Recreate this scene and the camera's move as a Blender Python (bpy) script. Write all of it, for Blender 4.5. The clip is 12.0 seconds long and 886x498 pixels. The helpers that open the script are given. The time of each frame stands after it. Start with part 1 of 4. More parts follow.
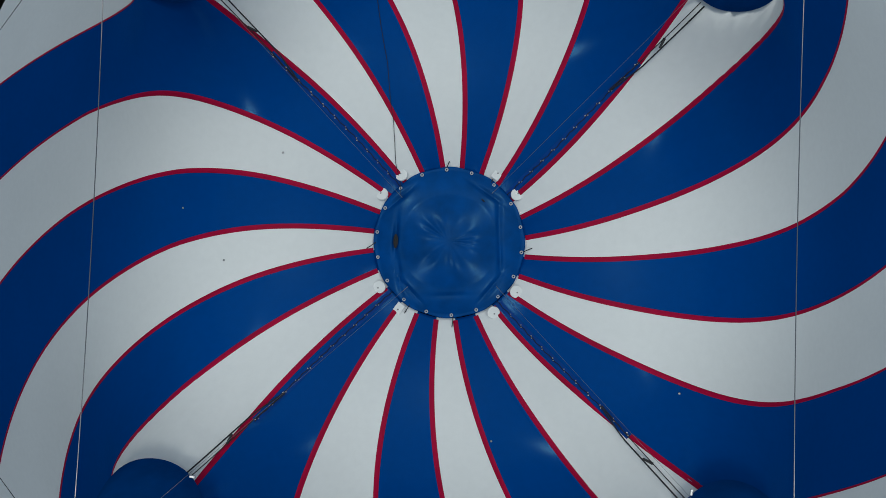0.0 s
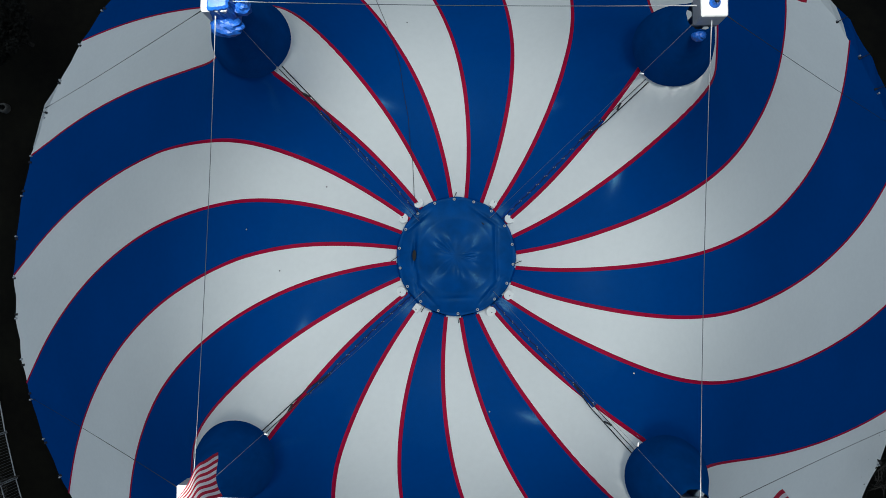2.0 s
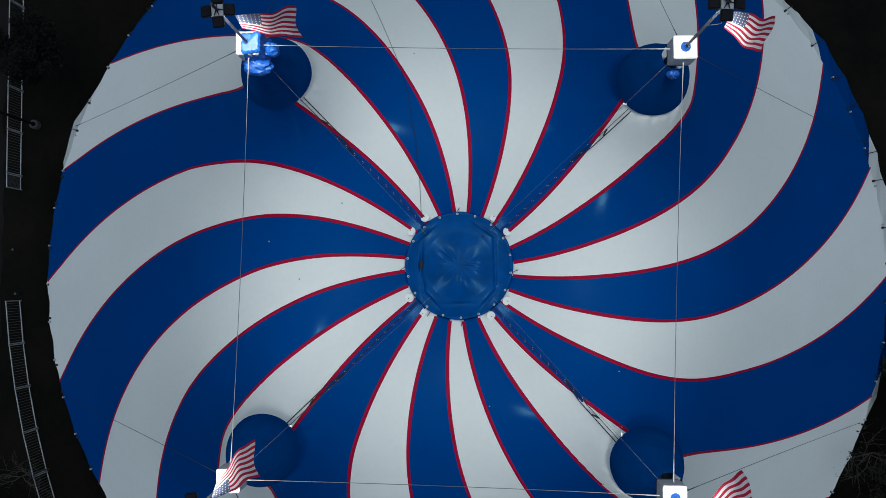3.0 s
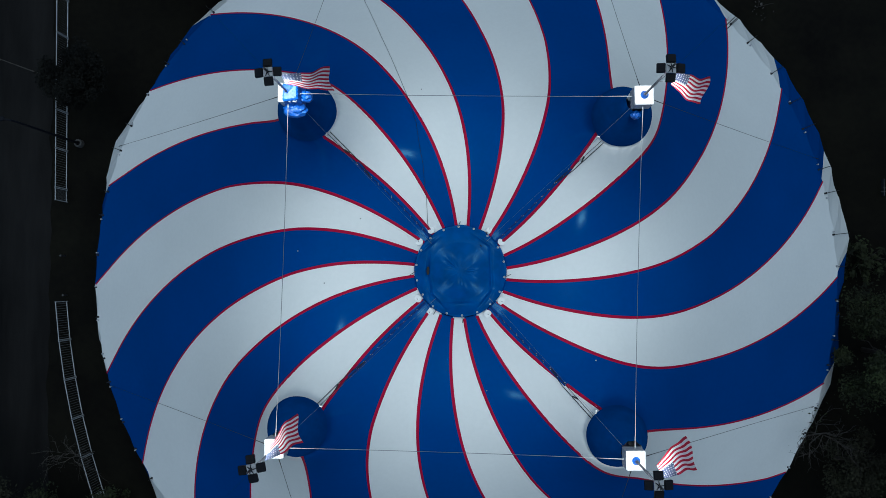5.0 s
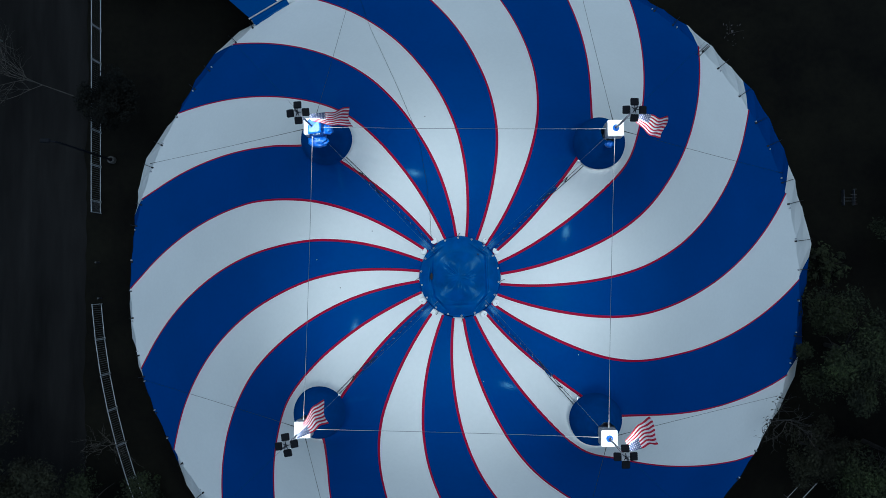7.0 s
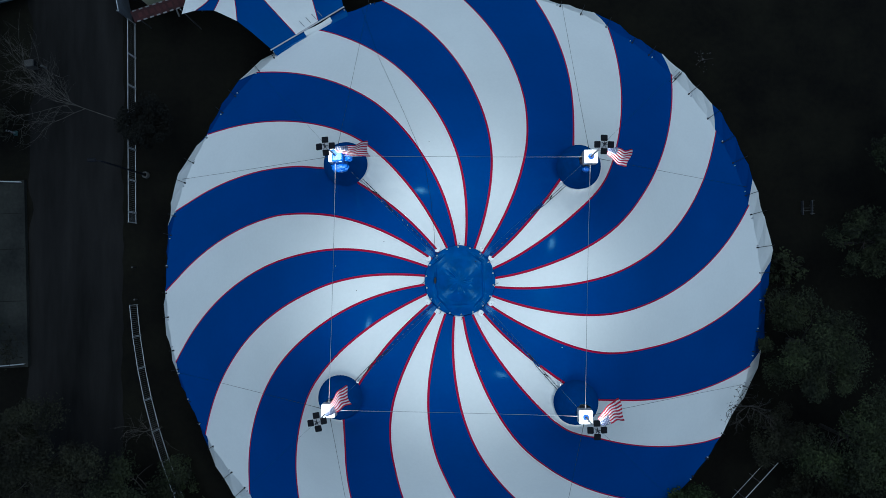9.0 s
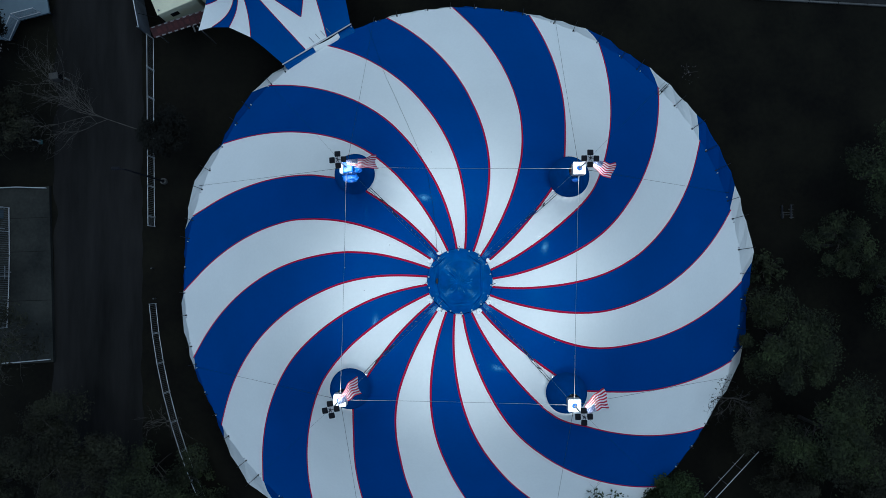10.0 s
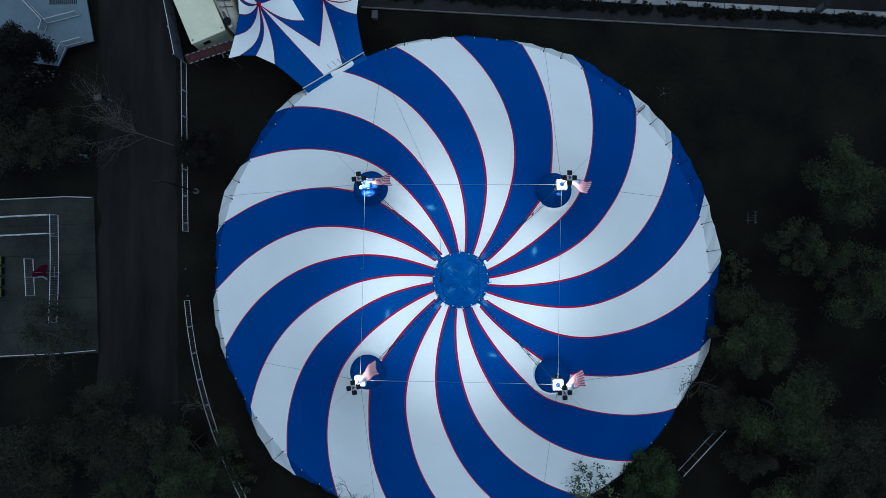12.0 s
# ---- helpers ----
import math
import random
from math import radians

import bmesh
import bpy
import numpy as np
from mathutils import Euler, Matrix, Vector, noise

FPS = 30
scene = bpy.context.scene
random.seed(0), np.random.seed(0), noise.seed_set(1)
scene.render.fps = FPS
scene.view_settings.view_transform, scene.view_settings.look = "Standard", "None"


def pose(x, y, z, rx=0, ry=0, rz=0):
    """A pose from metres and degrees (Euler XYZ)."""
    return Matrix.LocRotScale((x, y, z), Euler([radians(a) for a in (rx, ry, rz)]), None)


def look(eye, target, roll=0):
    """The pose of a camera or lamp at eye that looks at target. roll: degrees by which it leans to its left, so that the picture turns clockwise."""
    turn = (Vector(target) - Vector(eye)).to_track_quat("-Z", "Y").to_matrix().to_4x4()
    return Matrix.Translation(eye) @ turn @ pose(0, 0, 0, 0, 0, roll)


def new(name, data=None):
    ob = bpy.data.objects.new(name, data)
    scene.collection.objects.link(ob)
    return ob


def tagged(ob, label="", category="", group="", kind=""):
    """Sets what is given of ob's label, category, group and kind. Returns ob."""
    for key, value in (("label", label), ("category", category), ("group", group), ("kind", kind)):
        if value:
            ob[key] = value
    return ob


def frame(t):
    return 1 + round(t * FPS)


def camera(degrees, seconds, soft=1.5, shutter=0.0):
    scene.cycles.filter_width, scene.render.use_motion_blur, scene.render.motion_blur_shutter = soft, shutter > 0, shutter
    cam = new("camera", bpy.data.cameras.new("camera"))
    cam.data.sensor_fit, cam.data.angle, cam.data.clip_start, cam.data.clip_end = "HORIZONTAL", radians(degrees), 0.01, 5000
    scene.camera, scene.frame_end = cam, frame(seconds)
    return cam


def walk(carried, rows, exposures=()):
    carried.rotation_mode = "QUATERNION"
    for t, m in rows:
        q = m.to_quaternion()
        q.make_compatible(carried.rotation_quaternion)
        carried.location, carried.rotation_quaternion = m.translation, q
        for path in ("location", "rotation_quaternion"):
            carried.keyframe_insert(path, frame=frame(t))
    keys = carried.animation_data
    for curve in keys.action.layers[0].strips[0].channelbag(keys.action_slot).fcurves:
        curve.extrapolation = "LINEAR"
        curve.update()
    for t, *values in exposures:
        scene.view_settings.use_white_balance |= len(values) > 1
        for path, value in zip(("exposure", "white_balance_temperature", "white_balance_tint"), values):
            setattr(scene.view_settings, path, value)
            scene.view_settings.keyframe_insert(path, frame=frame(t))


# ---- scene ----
# A blue and white big top seen from a rising drone at dusk; z = 0 is the ground, the tent's axis stands at the origin.
cam = camera(62.0, 12.0, soft=0.6)
# seconds, place in metres, turn in degrees
ROWS = [
    (0.0, 0.42, -0.81, 28.11, 2.28, 1.86, 0.00),
    (0.5, 0.37, -0.73, 29.32, 2.28, 1.56, -0.07),
    (1.0, 0.29, -0.71, 30.49, 2.29, 1.61, -0.11),
    (1.5, 0.27, -0.69, 31.71, 2.33, 1.66, -0.08),
    (2.0, 0.25, -0.66, 32.82, 2.38, 1.67, -0.07),
    (2.5, 0.22, -0.53, 33.97, 2.43, 1.72, -0.09),
    (3.0, 0.19, -0.44, 35.10, 2.42, 1.70, -0.15),
    (5.0, 0.16, -0.19, 39.27, 2.17, 1.67, -0.35),
    (5.5, 0.20, -0.09, 40.19, 2.14, 1.66, -0.38),
    (6.0, 0.14, -0.04, 41.12, 2.12, 1.65, -0.44),
    (6.5, 0.15, 0.00, 42.10, 2.10, 1.64, -0.53),
    (7.0, 0.17, 0.08, 43.18, 2.07, 1.61, -0.59),
    (9.0, 0.11, 0.37, 48.12, 1.94, 1.47, -0.73),
    (9.5, 0.18, 0.47, 49.60, 1.87, 1.48, -0.74),
    (10.0, 0.12, 0.50, 51.11, 1.83, 1.47, -0.76),
    (10.5, 0.03, 0.57, 52.71, 1.77, 1.47, -0.78),
    (11.0, 0.05, 0.68, 54.36, 1.73, 1.49, -0.78),
    (11.5, 0.04, 0.69, 55.97, 1.69, 1.51, -0.80),
    (12.0, 0.06, 0.62, 57.36, 1.68, 1.45, -0.88),
]
EXPOSURES = [(0.0, 0.43, 6350.0, 2.0), (3.0, 0.58, 6200.0, 1.0), (5.5, 0.65, 5600.0, -2.0), (7.0, 0.75, 5500.0, -2.0), (9.5, 0.9, 5450.0, -1.5), (12.0, 1.13, 5400.0, -1.0)]
walk(cam, [(t, pose(*row)) for t, *row in ROWS], EXPOSURES)

# ---- sky and lights ----
SUN_UP, SUN_ROUND = 80.0, 15.0
world = bpy.data.worlds.new("dusk_sky")
scene.world = world
world.use_nodes = True
wn = world.node_tree
sky = wn.nodes.new("ShaderNodeTexSky")
sky.sky_type, sky.sun_disc = "NISHITA", False
sky.sun_elevation, sky.sun_rotation = radians(SUN_UP), radians(SUN_ROUND)
sky.air_density, sky.dust_density, sky.ozone_density = 1.0, 2.5, 2.0
back = wn.nodes["Background"]
back.inputs["Strength"].default_value = 0.040
wn.links.new(sky.outputs["Color"], back.inputs["Color"])

sun_data = bpy.data.lights.new("sun", "SUN")
sun_data.energy, sun_data.angle, sun_data.color = 0.41, radians(100), (0.92, 1.0, 1.0)
sun = new("sun", sun_data)
sun_way = Vector((math.sin(radians(SUN_ROUND)) * math.cos(radians(SUN_UP)), math.cos(radians(SUN_ROUND)) * math.cos(radians(SUN_UP)), math.sin(radians(SUN_UP))))
sun.matrix_world = look(sun_way * 60, (0, 0, 0))

MAST_R, MAST_TURN = 7.6, 43.3
FLOOD_WATTS = 620.0
LAMP_Z = (20.0, 19.35, 19.45, 19.7)


def mast_place(k):
    a = radians(MAST_TURN + 90 * k)
    return MAST_R * math.cos(a), MAST_R * math.sin(a)


def head_place(k):
    """The mast heads lean out by a hand's width."""
    a = radians(MAST_TURN + 90 * k)
    return (MAST_R + 0.07) * math.cos(a) + (0.02, 0.06, 0.0, -0.08)[k], (MAST_R + 0.07) * math.sin(a) - (0.02, 0.11, 0.04, 0.06)[k]


for k in range(4):
    mx, my = head_place(k)
    data = bpy.data.lights.new("flood_beam", "SPOT")
    data.energy, data.spot_size, data.spot_blend, data.shadow_soft_size, data.color = FLOOD_WATTS, radians(130), 1.0, 0.55, (1.0, 0.95, 0.89)
    lamp = new("flood_beam", data)
    lamp.matrix_world = look((mx, my, LAMP_Z[k] - 0.28), (mx * 0.88, my * 0.88, 8))


# ---- materials ----
def mat(name, colour, rough=0.6, metal=0.0, vary=0.12, scale=3.0, fine=60.0, bump=0.0, tint=None, spec=0.5, own=0.0, gloss=None, stretch=None):
    """A surface with stains at one scale and grain at another; tint: the colour of the stains; own: how much each piece differs; stretch: how the stains are drawn out along x, y and z."""
    m = bpy.data.materials.new(name)
    m.use_nodes = True
    nt = m.node_tree
    b = nt.nodes["Principled BSDF"]
    b.inputs["Roughness"].default_value, b.inputs["Metallic"].default_value = rough, metal
    b.inputs["Specular IOR Level"].default_value = spec
    tc = nt.nodes.new("ShaderNodeTexCoord")
    big, small = nt.nodes.new("ShaderNodeTexNoise"), nt.nodes.new("ShaderNodeTexNoise")
    big.inputs["Scale"].default_value, small.inputs["Scale"].default_value = 1 / scale, fine / 10
    big.inputs["Detail"].default_value, small.inputs["Detail"].default_value = 6, 4
    where = tc.outputs["Object"]
    if stretch:
        drawn = nt.nodes.new("ShaderNodeMapping")
        drawn.inputs["Scale"].default_value = [1 / c for c in stretch]
        nt.links.new(where, drawn.inputs["Vector"])
        where = drawn.outputs["Vector"]
    for n in (big, small):
        nt.links.new(where, n.inputs["Vector"])
    add = nt.nodes.new("ShaderNodeMath")
    add.operation = "MULTIPLY_ADD"
    nt.links.new(small.outputs["Fac"], add.inputs[0])
    add.inputs[1].default_value = 0.45
    nt.links.new(big.outputs["Fac"], add.inputs[2])
    ramp = nt.nodes.new("ShaderNodeMapRange")
    ramp.inputs["From Min"].default_value, ramp.inputs["From Max"].default_value = 0.45, 1.0
    nt.links.new(add.outputs[0], ramp.inputs["Value"])
    mix = nt.nodes.new("ShaderNodeMix")
    mix.data_type = "RGBA"
    lo = tint or [c * (1 - 2 * vary) for c in colour]
    mix.inputs["A"].default_value, mix.inputs["B"].default_value = (*lo, 1), (*[min(1, c * (1 + vary)) for c in colour], 1)
    nt.links.new(ramp.outputs["Result"], mix.inputs["Factor"])
    out = mix.outputs["Result"]
    if own:
        info, hsv, mr = nt.nodes.new("ShaderNodeObjectInfo"), nt.nodes.new("ShaderNodeHueSaturation"), nt.nodes.new("ShaderNodeMapRange")
        mr.inputs["To Min"].default_value, mr.inputs["To Max"].default_value = 1 - own, 1 + own
        nt.links.new(info.outputs["Random"], mr.inputs["Value"])
        nt.links.new(mr.outputs["Result"], hsv.inputs["Value"])
        nt.links.new(out, hsv.inputs["Color"])
        out = hsv.outputs["Color"]
    nt.links.new(out, b.inputs["Base Color"])
    if bump:
        bp = nt.nodes.new("ShaderNodeBump")
        bp.inputs["Strength"].default_value, bp.inputs["Distance"].default_value = bump, 0.03
        nt.links.new(add.outputs[0], bp.inputs["Height"])
        nt.links.new(bp.outputs["Normal"], b.inputs["Normal"])
    if gloss:
        # an even wet-looking coat: share, roughness and tint
        coat, share = nt.nodes.new("ShaderNodeBsdfGlossy"), nt.nodes.new("ShaderNodeMixShader")
        coat.inputs["Roughness"].default_value, coat.inputs["Color"].default_value = gloss[1], (*gloss[2], 1)
        share.inputs[0].default_value = gloss[0]
        nt.links.new(b.outputs[0], share.inputs[1])
        nt.links.new(coat.outputs[0], share.inputs[2])
        nt.links.new(share.outputs[0], nt.nodes["Material Output"].inputs["Surface"])
    return m


PVC_BLUE = mat("blue_pvc_canvas", (0.001, 0.049, 0.236), 0.22, vary=0.06, scale=4, bump=0.012, own=0.03, spec=0.0, gloss=(0.012, 0.18, (0.3, 0.75, 1.0)))
PVC_WHITE = mat("white_pvc_canvas", (0.74, 0.77, 0.77), 0.5, vary=0.03, scale=4, bump=0.02, own=0.02, spec=0.2)
PVC_RED = mat("red_welded_piping", (0.34, 0.001, 0.036), 0.6, vary=0.1, scale=1, spec=0.1)
COVER_BLUE = mat("blue_cover_canvas", (0.001, 0.052, 0.235), 0.34, vary=0.16, scale=0.5, fine=25, bump=0.16, spec=0.0, gloss=(0.02, 0.3, (0.3, 0.75, 1.0)))
SLEEVE_BLUE = mat("dark_blue_sleeve_canvas", (0.0009, 0.043, 0.195), 0.6, vary=0.1, scale=0.6, bump=0.06, spec=0.0, gloss=(0.008, 0.4, (0.3, 0.75, 1.0)))
SEAM_BLUE = mat("matt_blue_seam_canvas", (0.001, 0.043, 0.235), 0.45, vary=0.1, scale=0.6, spec=0.1)
TARP_BLUE = mat("bright_blue_tarp", (0.006, 0.075, 0.36), 0.5, vary=0.2, scale=0.2, fine=80, bump=0.5)
WHITE_PAINT = mat("white_painted_steel", (0.45, 0.46, 0.48), 0.45, vary=0.08, scale=0.4)
FENCE_WHITE = mat("white_galvanised_fence", (0.52, 0.55, 0.58), 0.5, metal=0.2, vary=0.2, scale=0.8)
FENCE_BAR = mat("dull_galvanised_bars", (0.2, 0.21, 0.22), 0.6, metal=0.2, vary=0.2, scale=0.8)
BLACK_METAL = mat("black_lamp_housing", (0.007, 0.008, 0.012), 0.6, vary=0.2, scale=0.1, spec=0.15)
STEEL = mat("dull_steel", (0.25, 0.26, 0.28), 0.4, metal=0.8, vary=0.15, scale=0.3)
POLE_DARK = mat("dark_weathered_steel", (0.06, 0.065, 0.08), 0.45, metal=0.5, vary=0.25, scale=0.3)
WIRE_PALE = mat("pale_steel_rope", (0.17, 0.18, 0.2), 0.6, metal=0.1, vary=0.1)
WIRE_DARK = mat("dark_rope", (0.015, 0.016, 0.02), 0.8, vary=0.2)
STRAP = mat("dark_webbing", (0.007, 0.008, 0.011), 0.8, vary=0.2)
ROPE_NAVY = mat("navy_lacing_rope", (0.003, 0.008, 0.025), 0.8, vary=0.2)
EYELET = mat("brass_white_eyelet", (0.42, 0.44, 0.47), 0.4, metal=0.3, vary=0.1)
FLAG_RED = mat("red_flag_cloth", (0.46, 0.010, 0.045), 0.8, vary=0.08, scale=0.5)
FLAG_WHITE = mat("white_flag_cloth", (0.80, 0.74, 0.78), 0.8, vary=0.05, scale=0.5)
FLAG_BLUE = mat("pale_navy_flag_cloth", (0.09, 0.11, 0.20), 0.8, vary=0.08, scale=0.5)
# turf far below its real tone: dusk gloom is put into the colour
GRASS = mat("dusk_dark_turf", (0.0064, 0.0062, 0.0037), 0.95, vary=0.35, scale=3.5, fine=30, bump=0.6, tint=(0.0006, 0.0004, 0.0005), spec=0.15)
# both asphalts carry the low dusk light in their near-black colours
LANE = mat("dusk_worn_lane_asphalt", (0.0105, 0.0102, 0.0100), 0.85, vary=0.25, scale=1.6, fine=30, bump=0.3, tint=(0.0004, 0.0003, 0.0004), spec=0.2, stretch=(1.0, 7.0, 1.0))
ASPHALT = mat("dusk_worn_asphalt", (0.0088, 0.0084, 0.0079), 0.85, vary=0.25, scale=3.0, fine=40, bump=0.3, tint=(0.0004, 0.0003, 0.0003), spec=0.2)
# slab and paving are dulled too: dim light is put into their colours
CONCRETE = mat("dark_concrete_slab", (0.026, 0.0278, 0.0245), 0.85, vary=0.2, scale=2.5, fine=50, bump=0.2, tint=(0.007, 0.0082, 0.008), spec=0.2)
PAVING = mat("gloom_dark_paving", (0.0125, 0.0132, 0.014), 0.8, vary=0.3, scale=2.0, fine=40, bump=0.2, tint=(0.008, 0.0085, 0.009), spec=0.2)
KERB = mat("pale_kerb_stone", (0.095, 0.095, 0.093), 0.85, vary=0.25, scale=1.5, bump=0.2, own=0.15)
BOX_GREY = mat("weathered_box_paint", (0.048, 0.048, 0.047), 0.7, vary=0.25, scale=4.0)
KERB_PALE = mat("pale_wall_plaster", (0.22, 0.22, 0.22), 0.85, vary=0.25, scale=1.5, bump=0.2)
DECK = mat("blue_grey_deck", (0.082, 0.124, 0.148), 0.65, vary=0.15, scale=1.8, fine=30, tint=(0.07, 0.095, 0.125))
CREAM = mat("cream_trailer_paint", (0.66, 0.645, 0.46), 0.5, vary=0.08, scale=1.5)
SHEET = mat("grey_blue_sheeting", (0.13, 0.15, 0.19), 0.6, vary=0.3, scale=1.2)
BEIGE = mat("beige_trailer_paint", (0.34, 0.32, 0.25), 0.5, vary=0.15, scale=0.8)
SIGN_RED = mat("dark_red_sign_paint", (0.034, 0.005, 0.006), 0.8, vary=0.3, scale=0.5)
SIGN_INK = mat("faded_red_lettering", (0.055, 0.010, 0.010), 0.8, vary=0.2, scale=0.3)
TEAL = mat("dull_teal_plastic", (0.02, 0.07, 0.075), 0.5, vary=0.15, scale=0.3)
LIME = mat("lime_yellow_plastic", (0.07, 0.095, 0.006), 0.5, vary=0.15, scale=0.4)
BARK = mat("dark_bark", (0.035, 0.03, 0.025), 0.9, vary=0.3, scale=0.4, bump=0.4)
BARE_BARK = mat("grey_bare_bark", (0.075, 0.068, 0.058), 0.9, vary=0.3, scale=0.4, bump=0.4)
GLASS_DARK = mat("dark_window_glass", (0.01, 0.012, 0.015), 0.15, vary=0.1)
BANNER_RED = mat("red_banner_cloth", (0.03, 0.0008, 0.007), 0.85, vary=0.15, scale=0.3, spec=0.05)


def thin_cloth(m):
    """Lets a share of the light through a thin cloth."""
    nt = m.node_tree
    b = nt.nodes["Principled BSDF"]
    through_cloth, share = nt.nodes.new("ShaderNodeBsdfTranslucent"), nt.nodes.new("ShaderNodeMixShader")
    share.inputs[0].default_value = 0.45
    nt.links.new(b.inputs["Base Color"].links[0].from_socket, through_cloth.inputs["Color"])
    nt.links.new(b.outputs[0], share.inputs[1])
    nt.links.new(through_cloth.outputs[0], share.inputs[2])
    nt.links.new(share.outputs[0], nt.nodes["Material Output"].inputs["Surface"])


for m in (FLAG_RED, FLAG_WHITE, FLAG_BLUE):
    thin_cloth(m)


def leaf_mat(name, dark, light, brown):
    """Foliage whose tone drifts from bough to bough, with some difference from leaf to leaf."""
    m = bpy.data.materials.new(name)
    m.use_nodes = True
    nt = m.node_tree
    b = nt.nodes["Principled BSDF"]
    b.inputs["Roughness"].default_value, b.inputs["Specular IOR Level"].default_value = 0.75, 0.15
    geo, tc, tex, add, ramp = (nt.nodes.new("ShaderNode" + n) for n in ("NewGeometry", "TexCoord", "TexNoise", "Math", "ValToRGB"))
    tex.inputs["Scale"].default_value, tex.inputs["Detail"].default_value = 0.55, 3
    nt.links.new(tc.outputs["Object"], tex.inputs["Vector"])
    add.operation = "MULTIPLY_ADD"
    add.inputs[1].default_value = 0.14
    nt.links.new(geo.outputs["Random Per Island"], add.inputs[0])
    nt.links.new(tex.outputs["Fac"], add.inputs[2])
    stops = ramp.color_ramp.elements
    stops[0].position, stops[1].position = 0.42, 0.95
    stops[0].color, stops[1].color = (*dark, 1), (*light, 1)
    stops.new(0.62).color = (*brown, 1)
    nt.links.new(add.outputs[0], ramp.inputs["Fac"])
    nt.links.new(ramp.outputs["Color"], b.inputs["Base Color"])
    return m


LEAF = leaf_mat("dark_green_leaves", (0.008, 0.010, 0.006), (0.053, 0.076, 0.025), (0.024, 0.030, 0.014))
LEAF_PALE = leaf_mat("olive_leaves", (0.03, 0.042, 0.02), (0.11, 0.15, 0.07), (0.06, 0.08, 0.035))
LEAF_BROWN = leaf_mat("dull_brown_leaves", (0.008, 0.008, 0.0055), (0.036, 0.040, 0.022), (0.019, 0.020, 0.012))
LEAF_GREEN = leaf_mat("fresh_green_leaves", (0.009, 0.014, 0.005), (0.044, 0.075, 0.022), (0.021, 0.034, 0.012))
BLOSSOM = leaf_mat("pale_blossom", (0.08, 0.075, 0.075), (0.2, 0.19, 0.19), (0.12, 0.11, 0.11))
# darker copy of the leaves: deep shade is put into its colour
LEAF_GLOOM = leaf_mat("gloom_dark_leaves", (0.003, 0.0034, 0.0028), (0.009, 0.0098, 0.0075), (0.0055, 0.006, 0.0048))
LENS = bpy.data.materials.new("lit_lamp_lens")
LENS.use_nodes = True
LENS.node_tree.nodes["Principled BSDF"].inputs["Emission Color"].default_value = (1, 0.98, 0.95, 1)
LENS.node_tree.nodes["Principled BSDF"].inputs["Emission Strength"].default_value = 6.0


